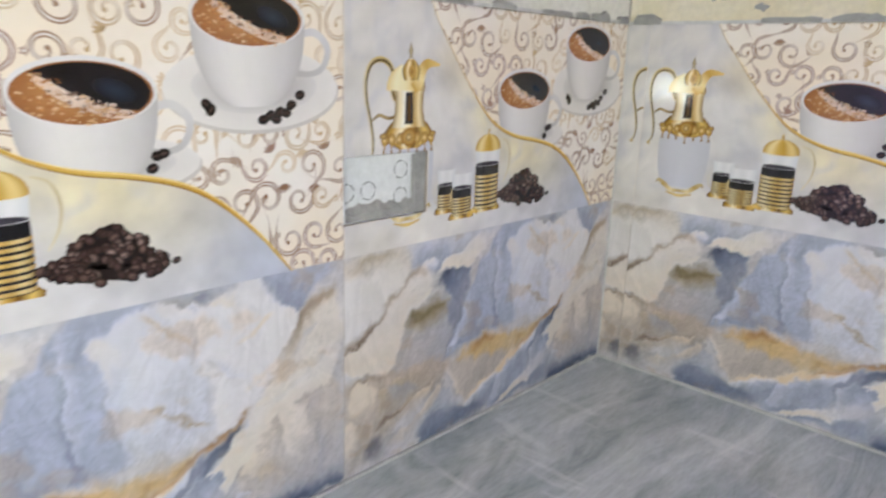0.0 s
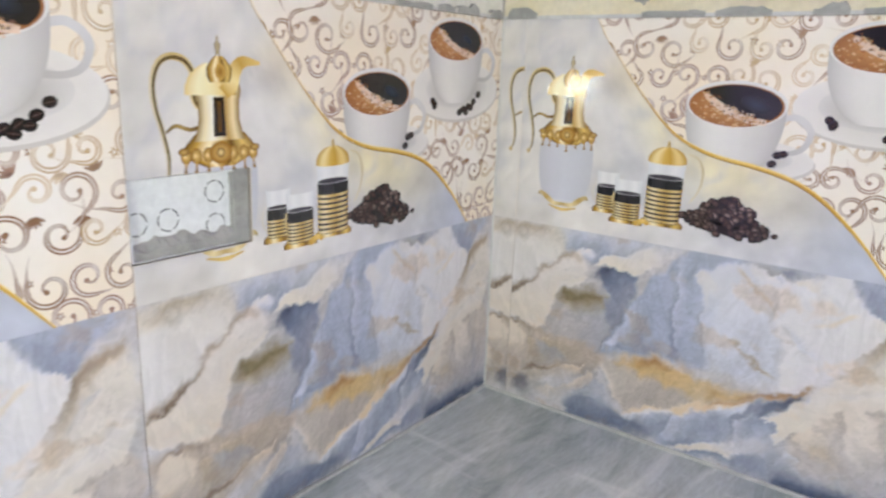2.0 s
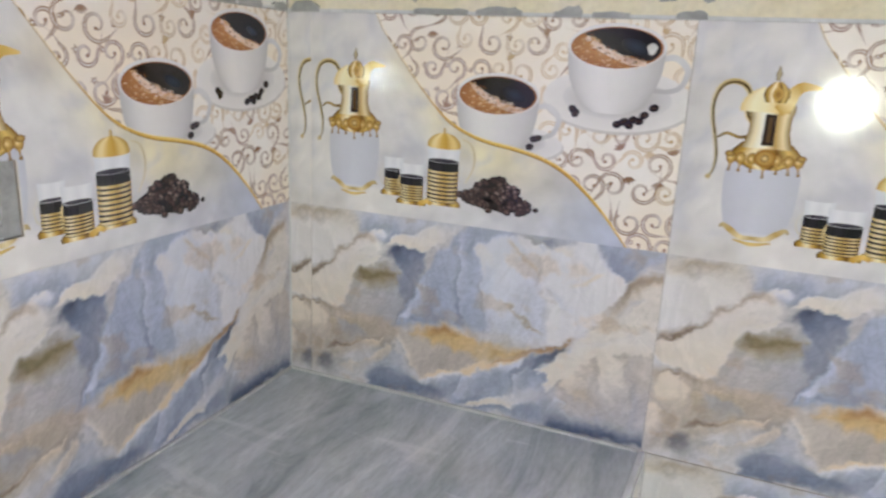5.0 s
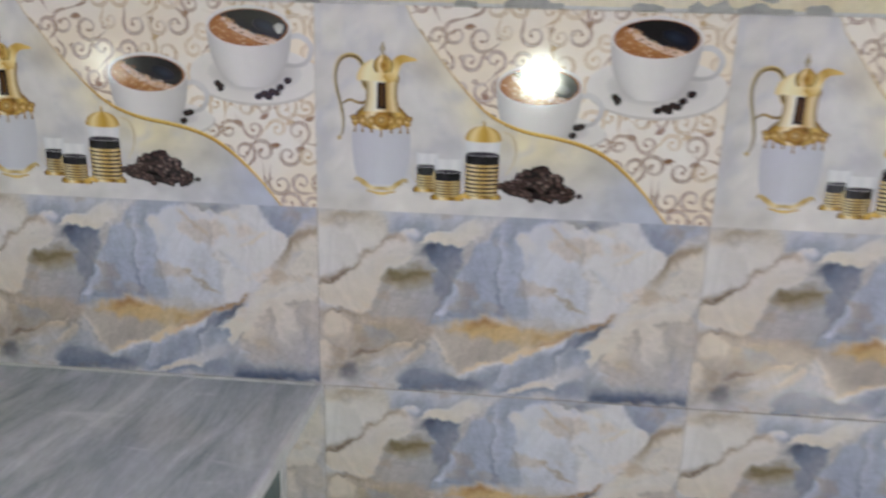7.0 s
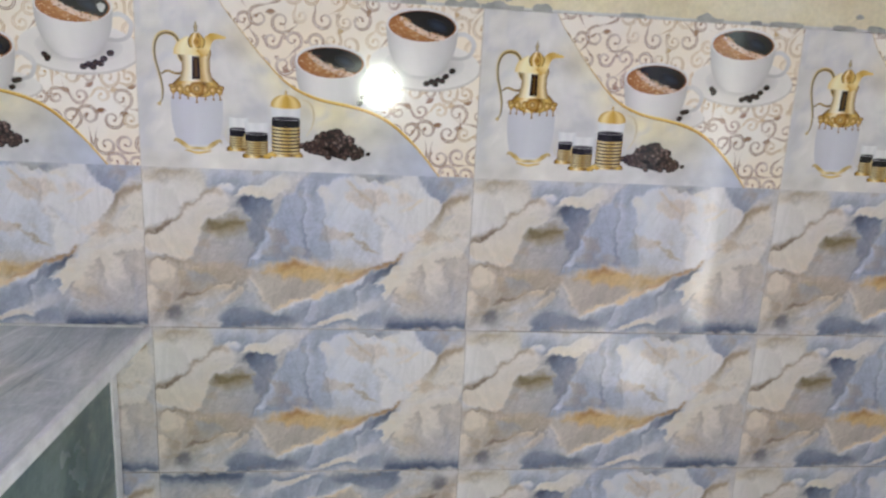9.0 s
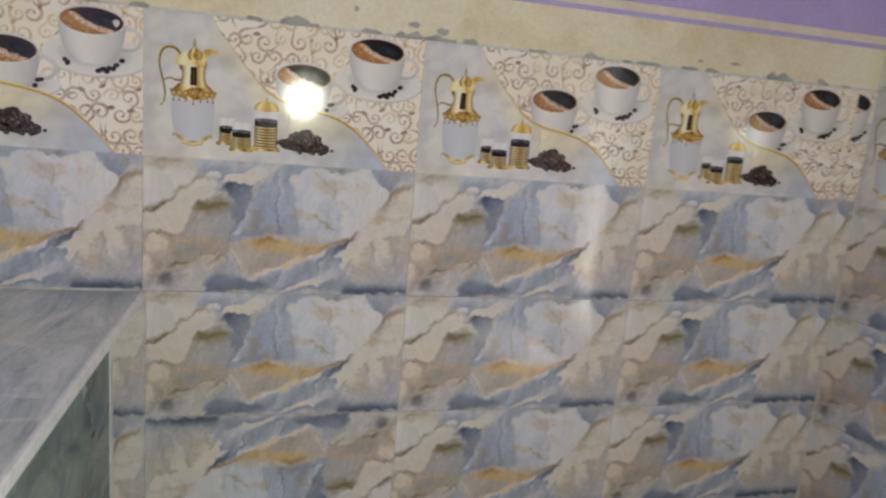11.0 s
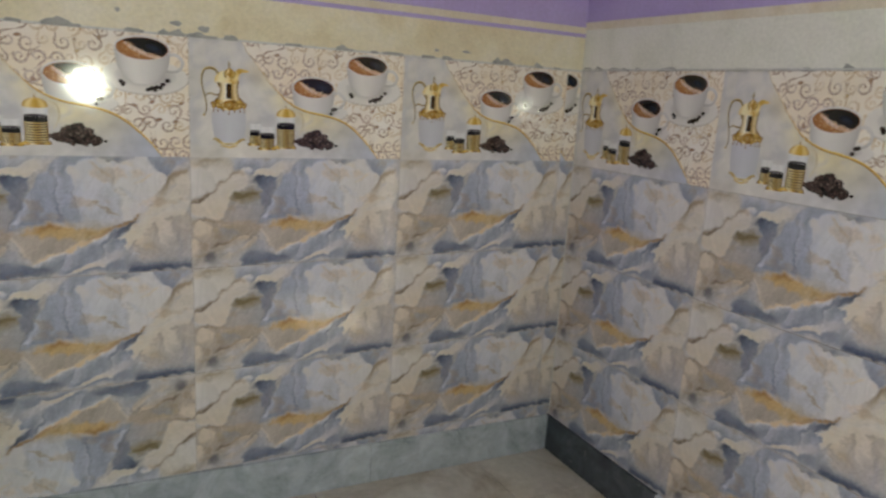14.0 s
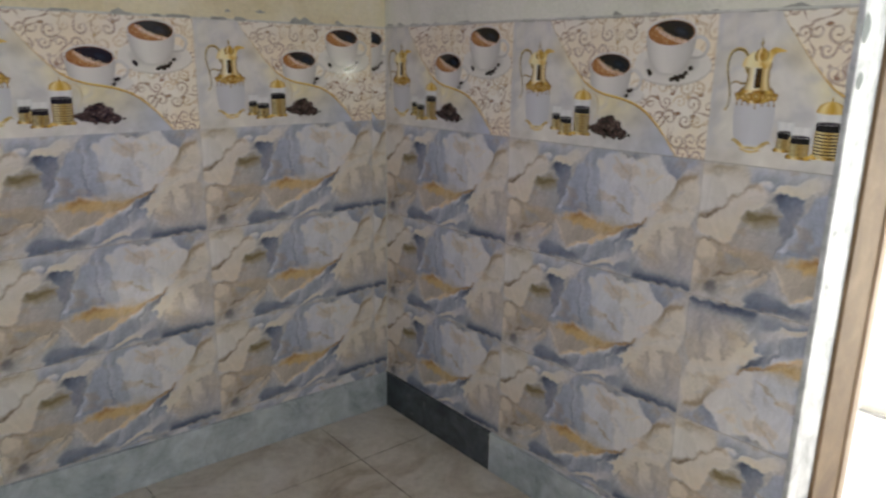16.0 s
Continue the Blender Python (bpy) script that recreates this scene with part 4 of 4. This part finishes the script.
# north wall: cut strips stand in both corners
for kind, z in (("coffee", 1.07), ("onyx", 0.772)):
    lay_tile(kind, wall_north, on_north(-0.010, z), 0.010, 0.0525)
    first = lay_tile(kind, wall_north, on_north(0.022, z), 0.0205, 0.582)
    if kind == "coffee":
        spot = bmesh.new()
        rim_ = [spot.verts.new((0.531 + 0.006 * math.cos(a) * (1 + 0.25 * math.sin(3 * a)), -0.0030, 0.263 + 0.0075 * math.sin(a))) for a in np.linspace(0, 2 * math.pi, 13)[:-1]]
        back_ = [spot.verts.new((v.co.x * 1.004 - 0.0021, -0.0012, v.co.z * 1.004 - 0.001)) for v in rim_]
        spot.faces.new(rim_)
        for i in range(12):
            spot.faces.new((rim_[i], rim_[(i + 1) % 12], back_[(i + 1) % 12], back_[i]))
        part("cement_spot", spot, SEAL, first, "pale dab of cement on the glaze")
    lay_tile(kind, wall_north, on_north(0.604, z), 0.0, 0.592)
    lay_tile(kind, wall_north, on_north(1.196, z), 0.0, 0.6)
    lay_tile(kind, wall_north, on_north(1.796, z), 0.0, 0.6)
    lay_tile(kind, wall_north, on_north(1.896, z), 0.5, LX - 1.896)
for kind, z in (("onyx", 0.472), ("onyx", 0.172)):
    lay_tile(kind, wall_north, on_north(0.013, z), 0.40, 0.598)
    lay_tile("turned" if z < 0.3 else kind, wall_north, on_north(0.610, z), 0.001, 0.589)
    lay_tile(kind, wall_north, on_north(1.199, z), 0.0, 0.6)
    lay_tile(kind, wall_north, on_north(1.799, z), 0.0, 0.6)
    lay_tile(kind, wall_north, on_north(1.899, z), 0.5, LX - 1.899)
for x, a, b in ((0.013, 0.4, 0.598), (0.61, 0.001, 0.589), (1.199, 0.0, 0.6), (1.799, 0, 0.6), (1.899, 0.5, LX - 1.899)):
    lay_tile("onyx", wall_north, on_north(x, -0.128), a, b)
# pale grout in both corners of the tiling
for wall_x, z0 in ((0.0, TOP + 0.004), (LX - 0.0022, 0.1)):
    boxes("corner_grout", [((wall_x, -0.0022, z0), (wall_x + 0.0022, 0.0005, 1.368))], SEAL, wall_north)
# west wall
for k in range(2):
    y = -0.607 - 0.6 * k
    lay_tile("coffee", wall_west, on_west(y, 1.07), 0.0, 0.6, (0.0, 0.134, 0.040, 0.120) if k == 0 else None, wide=1.0105 if k == 0 else 1.0)
    lay_tile("onyx", wall_west, on_west(y, 0.772), 0.0, 0.6, wide=1.0105 if k == 0 else 1.0)
# east wall
for z, kind in ((1.06, "coffee"), (0.746, "onyx"), (0.432, "onyx"), (0.118, "onyx"), (-0.196, "onyx")):
    tall = 0.314 / 0.3
    lay_tile(kind, wall_east, on_east(0.012, z), 0.012, 0.595, tall=tall)
    lay_tile(kind, wall_east, on_east(-0.583, z), 0.0, 0.597, tall=tall)
    lay_tile("turned" if z == 0.432 else kind, wall_east, on_east(-1.180, z), 0.0, -1.180 - DOOR0, tall=tall)


# ---- painted upper walls ----
def coat(name, wall, spans, material, label=""):
    return boxes(name, spans, material, wall, label)


BZ, LZ, PZ = 1.372, 1.492, 1.512
coat("distemper_band", wall_north, [((0, 0.002, BZ), (LX, BACK + 0.001, LZ - 0.012))], CREAM, "cream distemper band above the tiles")
coat("lilac_line", wall_north, [((0, 0.0025, LZ - 0.012), (LX, BACK + 0.001, LZ))], LILAC)
coat("cream_line", wall_north, [((0, -0.001, LZ), (LX, BACK + 0.001, PZ))], CREAM_LINE)
coat("upper_paint", wall_north, [((0, 0.002, PZ), (LX, BACK + 0.001, HIGH))], LILAC, "lilac painted upper wall")
coat("distemper_band", wall_east, [((LX - 0.002, DOOR0, BZ + 0.004), (E0 + 0.001, 0, LZ + 0.012))], CREAM_PALE, "pale distemper band above the tiles")
coat("cream_line", wall_east, [((LX - 0.004, DOOR0, LZ + 0.012), (E0 + 0.001, 0, PZ + 0.016))], CREAM_LINE)
coat("upper_paint", wall_east, [((LX - 0.002, DOOR0, PZ + 0.016), (E0 + 0.001, 0, HIGH)), ((LX - 0.002, DOOR1, DOORH), (E0 + 0.001, DOOR0, HIGH)), ((LX - 0.002, -DEEP, -0.2), (E0 + 0.001, DOOR1, HIGH))], LILAC, "lilac painted upper wall")
coat("distemper_band", wall_west, [((W - 0.001, -DEEP, BZ), (-0.002, 0, LZ))], CREAM_PALE, "pale distemper band above the tiles")
coat("upper_paint", wall_west, [((W - 0.001, -DEEP, LZ), (-0.002, 0, HIGH)), ((W - 0.001, -DEEP, -0.2), (-0.002, -1.209, 1.371))], LILAC, "lilac painted upper wall")


def smear(place, a, b, rng, wall, high):
    """A flat ragged dab of cement that rests on the tiles' top edge: from a to b along the wall."""
    n = max(5, int((b - a) / 0.006))
    top = []
    h = rng.choice((rng.uniform(0.1, 0.4), rng.uniform(0.3, 1.0)))

    def s_(q):
        return a + (b - a) * q

    for i in range(n + 1):
        q = i / n
        top.append((a + (b - a) * q, BZ + 0.004 + high * h * max(0.05, min(1, 5 * q, 5 * (1 - q)) * (0.5 + 0.9 * noise.fractal((s_(q) * 30, a * 7, 3), 1, 2, 4)) + rng.uniform(-0.06, 0.06))))
    bm = bmesh.new()
    rows = []
    for d in (0.003, -0.0025 - rng.uniform(0, 0.002)):
        rows.append(([bm.verts.new(place(s, d, BZ - 0.002)) for s, _ in top], [bm.verts.new(place(s, d, z)) for s, z in top]))
    (lo0, hi0), (lo1, hi1) = rows
    for i in range(n):
        bm.faces.new((lo1[i], lo1[i + 1], hi1[i + 1], hi1[i]))
        bm.faces.new((hi1[i], hi1[i + 1], hi0[i + 1], hi0[i]))
    part("cement_smear", bm, CEMENT, wall, "ragged grey cement smear")


rng = random.Random(11)
for wall, place, end, high in ((wall_north, lambda s, d, z: (s, d, z), LX, 0.017), (wall_east, lambda s, d, z: (LX + d, -s, z + 0.002), 1.44, 0.024), (wall_west, lambda s, d, z: (-d, -s, z), 1.2, 0.02)):
    s = 0.01
    while s < end - 0.05:
        w = rng.uniform(0.02, 0.085)
        smear(place, s, min(s + w, end - 0.005), rng, wall, high)
        s += w + rng.choice((rng.uniform(0, 0.03), rng.uniform(0.05, 0.22), rng.uniform(0.03, 0.1)))


def dab(place, at, z, wide, high, rng, wall):
    """A small flat dab of cement on the painted band."""
    bm = bmesh.new()
    n = 14
    rim = [bm.verts.new(place(at + wide * math.cos(a) * (1 + rng.uniform(-0.35, 0.35)), -0.0012, z + high * math.sin(a) * (1 + rng.uniform(-0.45, 0.45)))) for a in np.linspace(0, 2 * math.pi, n + 1)[:-1]]
    foot = [bm.verts.new(v.co) for v in rim]
    for v, q in zip(foot, rim):
        v.co = q.co + (Vector(place(0, 0.0035, 0)) - Vector(place(0, -0.0012, 0)))
    bm.faces.new(rim)
    for i in range(n):
        bm.faces.new((rim[i], rim[(i + 1) % n], foot[(i + 1) % n], foot[i]))
    part("cement_dab", bm, CEMENT, wall, "grey dab of cement on the paint")


for wall, place, end, count in ((wall_north, lambda s, d, z: (s, d, z), LX, 16), (wall_east, lambda s, d, z: (LX + d, -s, z), 1.4, 12)):
    for _ in range(count):
        dab(place, rng.uniform(0.05, end - 0.04), BZ + rng.uniform(0.016, 0.05), rng.uniform(0.004, 0.016), rng.uniform(0.0025, 0.007), rng, wall)
# the thin cement bed along the tiles' top edge
coat("cement_bed", wall_north, [((0, -0.0005, 1.3700), (LX, 0.004, 1.3745))], SEAL)
coat("cement_bed", wall_east, [((LX - 0.004, DOOR0, 1.3745), (LX + 0.0005, 0, 1.379))], SEAL)
coat("cement_bed", wall_west, [((-0.004, -1.207, 1.3700), (0.0005, 0, 1.3745))], SEAL)

# ---- skirting of marble slabs ----
skirting_north = tagged(new("baseboard_north"), "grey marble skirting slabs under the tiles", "skirting", kind="structure")
skirting_east = tagged(new("baseboard_east"), "dark and grey marble skirting slabs", "skirting", kind="structure")


def slab(name, parent, corners, material, label=""):
    """A slab between two ground points with its own thickness; corners: (x0, y0), (x1, y1), inward shift."""
    (x0, y0), (x1, y1), (nx, ny) = corners
    bm = bmesh.new()
    vs = []
    for x, y in ((x0, y0), (x1, y1)):
        for k in (0, 1):
            for h in (-0.05, 0.131):
                vs.append(bm.verts.new((x + nx * k, y + ny * k, floor_z(x, y) + h)))
    for f in ((0, 1, 3, 2), (4, 6, 7, 5), (0, 4, 5, 1), (2, 3, 7, 6), (0, 2, 6, 4), (1, 5, 7, 3)):
        bm.faces.new([vs[i] for i in f])
    bevel(bm, 0.0012, 1)
    return part(name, bm, material, parent, label)


edges = (PANEL + 0.002, 1.02, 1.735, LX - 0.012)
for a, b in zip(edges, edges[1:]):
    slab("slab", skirting_north, ((a, -0.0005), (b - 0.001, -0.0005), (0, -0.013)), MARBLE_SKIRT)
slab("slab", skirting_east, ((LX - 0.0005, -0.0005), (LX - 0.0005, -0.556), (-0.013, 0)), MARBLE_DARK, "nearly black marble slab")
slab("slab", skirting_east, ((LX - 0.0005, -0.557), (LX - 0.0005, DOOR0 + 0.002), (-0.013, 0)), MARBLE_SKIRT)

# ---- worktop on a marble front panel ----
def askew(bm):
    """The front of the worktop runs slightly askew to the wall."""
    for v in bm.verts:
        if v.co.x > 0.3:
            v.co.x += 0.03 * v.co.y


counter = tagged(new("worktop"), "grey streaked marble worktop with a pale front edge", "worktop")
bm = bmesh.new()
box(bm, (0.0006, -2.9, TOP - 0.02), (LIP - 0.010, -0.0006, TOP))
askew(bm)
part("slab", bm, MARBLE_TOP, counter)
bm = bmesh.new()
box(bm, (LIP - 0.0098, -2.9, TOP - 0.021), (LIP, -0.0006, TOP + 0.002))
bevel(bm, 0.003, 2)
askew(bm)
part("front_edge", bm, MARBLE_EDGE, counter, "pale polished front edge")
for lo, hi in (((0.001, -0.0055, TOP), (LIP - 0.013, -0.0006, TOP + 0.0045)), ((0.0006, -1.2, TOP), (0.0055, -0.006, TOP + 0.0045))):
    boxes("cement_bead", [(lo, hi)], SEAL, counter, "white cement bead along the tiles", 0.0012)
base = tagged(new("counter_base"), "dark green marble panels closing the base below the worktop", "counter base")
for y0, y1 in ((-0.030, -0.9), (-0.903, -1.8), (-1.803, -2.88)):
    bm = bmesh.new()
    box(bm, (PANEL - 0.02, y1, -0.1), (PANEL, y0, TOP - 0.0205))
    bevel(bm, 0.0015, 1)
    askew(bm)
    part("panel", bm, MARBLE_PANEL, base)
bm = bmesh.new()
box(bm, (PANEL - 0.019, -0.040, -0.1), (PANEL + 0.002, -0.014, TOP - 0.0205))
part("end_strip", bm, MARBLE_EDGE, base, "paler upright marble strip")
bm = bmesh.new()
box(bm, (0.0, -2.88, -0.1), (PANEL - 0.021, -2.86, TOP - 0.0205))
part("panel", bm, MARBLE_PANEL, base)

# ---- open switch box in the west wall ----
y0, y1, z0, z1 = HOLE
sw = tagged(new("switch_box"), "open white plastic switch box with mortar crumbs in it", "switch box")
boxes("back_plate", [((-0.014, y0 + 0.001, z0 + 0.001), (-0.009, y1 - 0.001, z1 - 0.001))], PVC, sw)
boxes("side_wall", [((-0.014, y0 + 0.001, z0 + 0.001), (-0.002, y0 + 0.003, z1 - 0.001))], PVC, sw)
boxes("side_wall", [((-0.009, y1 - 0.020, z0 + 0.001), (-0.002, y1 - 0.001, z1 - 0.001))], CEMENT, sw, "side coated with cement")
boxes("top_wall", [((-0.009, y0 + 0.003, z1 - 0.003), (-0.002, y1 - 0.020, z1 - 0.001))], PVC, sw)
boxes("bottom_wall", [((-0.009, y0 + 0.003, z0 + 0.001), (-0.002, y1 - 0.020, z0 + 0.003))], PVC, sw)


def knockout(y, z):
    bm = bmesh.new()
    for k in range(5):
        a0, a1 = k * 2 * math.pi / 5 + 0.12, (k + 1) * 2 * math.pi / 5 - 0.12
        prev = None
        for i in range(6):
            a = a0 + (a1 - a0) * i / 5
            pr = [bm.verts.new((-0.0087, y + r * math.cos(a), z + r * math.sin(a))) for r in (0.0102, 0.0116)]
            if prev:
                bm.faces.new((prev[0], prev[1], pr[1], pr[0]))
            prev = pr
    part("knockout_ring", bm, INK, sw, "stamped ring of a knockout")


for y, z in ((-0.596, 1.146), (-0.563, 1.146), (-0.510, 1.168), (-0.510, 1.134)):
    knockout(y, z)
bm = bmesh.new()
nx, ny = 8, 26
heap = []
for i in range(nx + 1):
    row = []
    for j in range(ny + 1):
        x, y = -0.009 + 0.007 * i / nx, y0 + 0.003 + (y1 - y0 - 0.0225) * j / ny
        h = 0.008 + 0.008 * noise.fractal((x * 60, y * 60, 2), 1, 2, 4) + 0.010 * (1 - i / nx)
        row.append(bm.verts.new((x, y, z0 + 0.003 + max(0.001, h))))
    heap.append(row)
for i in range(nx):
    for j in range(ny):
        bm.faces.new((heap[i][j], heap[i][j + 1], heap[i + 1][j + 1], heap[i + 1][j]))
for j in range(ny):
    a, b = heap[nx][j], heap[nx][j + 1]
    bm.faces.new((a, b, bm.verts.new((b.co.x, b.co.y, z0 + 0.002)), bm.verts.new((a.co.x, a.co.y, z0 + 0.002))))
part("mortar_fill", bm, CEMENT, sw, "crumbly grey mortar")

# ---- doorway ----
jamb = tagged(new("door_frame"), "brown wooden door frame in a whitewashed reveal", "door frame")
for side, name in ((-1, DOOR0), (1, DOOR1)):
    a, c = sorted((name, name + side * 0.012))
    boxes("reveal", [((LX - 0.006, a, -0.15), (LX + 0.126, c, DOORH))], TRIMWHITE, jamb, "shiny white reveal strip with cement specks", 0.002)
    a, c = sorted((name, name + side * 0.020))
    boxes("post", [((LX + 0.127, a, -0.15), (LX + 0.287, c, DOORH))], WOOD, jamb, "", 0.004)
    a, c = sorted((name, name + side * 0.026))
    boxes("stop_bead", [((LX + 0.288, a, -0.15), (LX + 0.328, c, DOORH))], BEAD, jamb, "paler wooden stop bead", 0.005)
    a, c = sorted((name, name + side * 0.010))
    boxes("outer_reveal", [((LX + 0.329, a, -0.15), (LX + 0.394, c, DOORH))], TRIMWHITE, jamb, "white outer reveal")
boxes("head", [((LX + 0.127, DOOR1 + 0.03, DOORH - 0.03), (LX + 0.287, DOOR0 - 0.03, DOORH - 0.001))], WOOD, jamb, "", 0.004)

for x, z, w, h in ((2.467, 1.336, 0.020, 0.028), (2.476, 1.241, 0.016, 0.018)):
    bm = bmesh.new()
    ring = [bm.verts.new((x + w * math.cos(a) * (1 + 0.2 * math.sin(2 * a + 1)), DOOR0 - 0.0128, z + h * math.sin(a))) for a in np.linspace(0, 2 * math.pi, 15)[:-1]]
    bm.faces.new(ring)
    part("stain", bm, INK, jamb, "dark smudge on the white reveal")

# ---- floor tiles ----
FX, FY, FS = 2.145, -0.271, 0.6
for i in range(-4, 1):
    for j in range(-10, 1):
        xa, xb = max(FX + i * FS, -0.05), min(FX + (i + 1) * FS, LX - 0.014)
        ya, yb = max(FY + j * FS, -DEEP + 0.001), min(FY + (j + 1) * FS, -0.014)
        if xb - xa < 0.02 or yb - ya < 0.02:
            continue
        bm = bmesh.new()
        for v in box(bm, (xa + 0.0022, ya + 0.0022, -0.008), (xb - 0.0022, yb - 0.0022, 0)):
            v.co.z += floor_z(v.co.x, v.co.y)
        part("floor_tile", bm, FLOOR, floor)

# ---- yard outside ----
yard = tagged(boxes("ground", [((E1, -60, -0.35), (60, 60, -0.06)), ((-60, -60, -0.35), (-0.25, 60, -0.06)), ((-0.25, 0.25, -0.35), (E1, 60, -0.06)), ((-0.25, -60, -0.35), (E1, -DEEP - 0.25, -0.06))], YARD), "bright concrete yard outside the door", "ground", kind="structure")

step = tagged(boxes("yard_step", [((3.96, -3.2, -0.062), (5.4, 1.5, 0.045))], YARD, None, "", 0.006), "low grey concrete step in the yard", "step")

# ---- unseen lamp added behind the walk, fixed stand-in for the phone flash ----
LX0, LY0, LZ0 = 1.05, -2.32, 1.215
lamp = tagged(new("flash_stand_in"), "unseen bulb on a stand, added in place of the phone flash", "lamp")
bm = bmesh.new()
bmesh.ops.create_uvsphere(bm, u_segments=48, v_segments=32, radius=0.062)
bmesh.ops.translate(bm, verts=bm.verts[:], vec=(LX0, LY0, LZ0))
part("bulb", bm, GLOW, lamp, "glowing ball standing in for the phone flash", True)
zf = floor_z(LX0, LY0)
for name, r1, r2, z0, z1 in (("holder", 0.018, 0.022, LZ0 - 0.105, LZ0 - 0.057), ("pole", 0.007, 0.007, zf + 0.02, LZ0 - 0.105), ("foot", 0.10, 0.085, zf, zf + 0.02)):
    bm = bmesh.new()
    bmesh.ops.create_cone(bm, cap_ends=True, segments=24, radius1=r1, radius2=r2, depth=z1 - z0)
    bmesh.ops.translate(bm, verts=bm.verts[:], vec=(LX0, LY0, (z0 + z1) / 2))
    part(name, bm, TRIMWHITE, lamp)
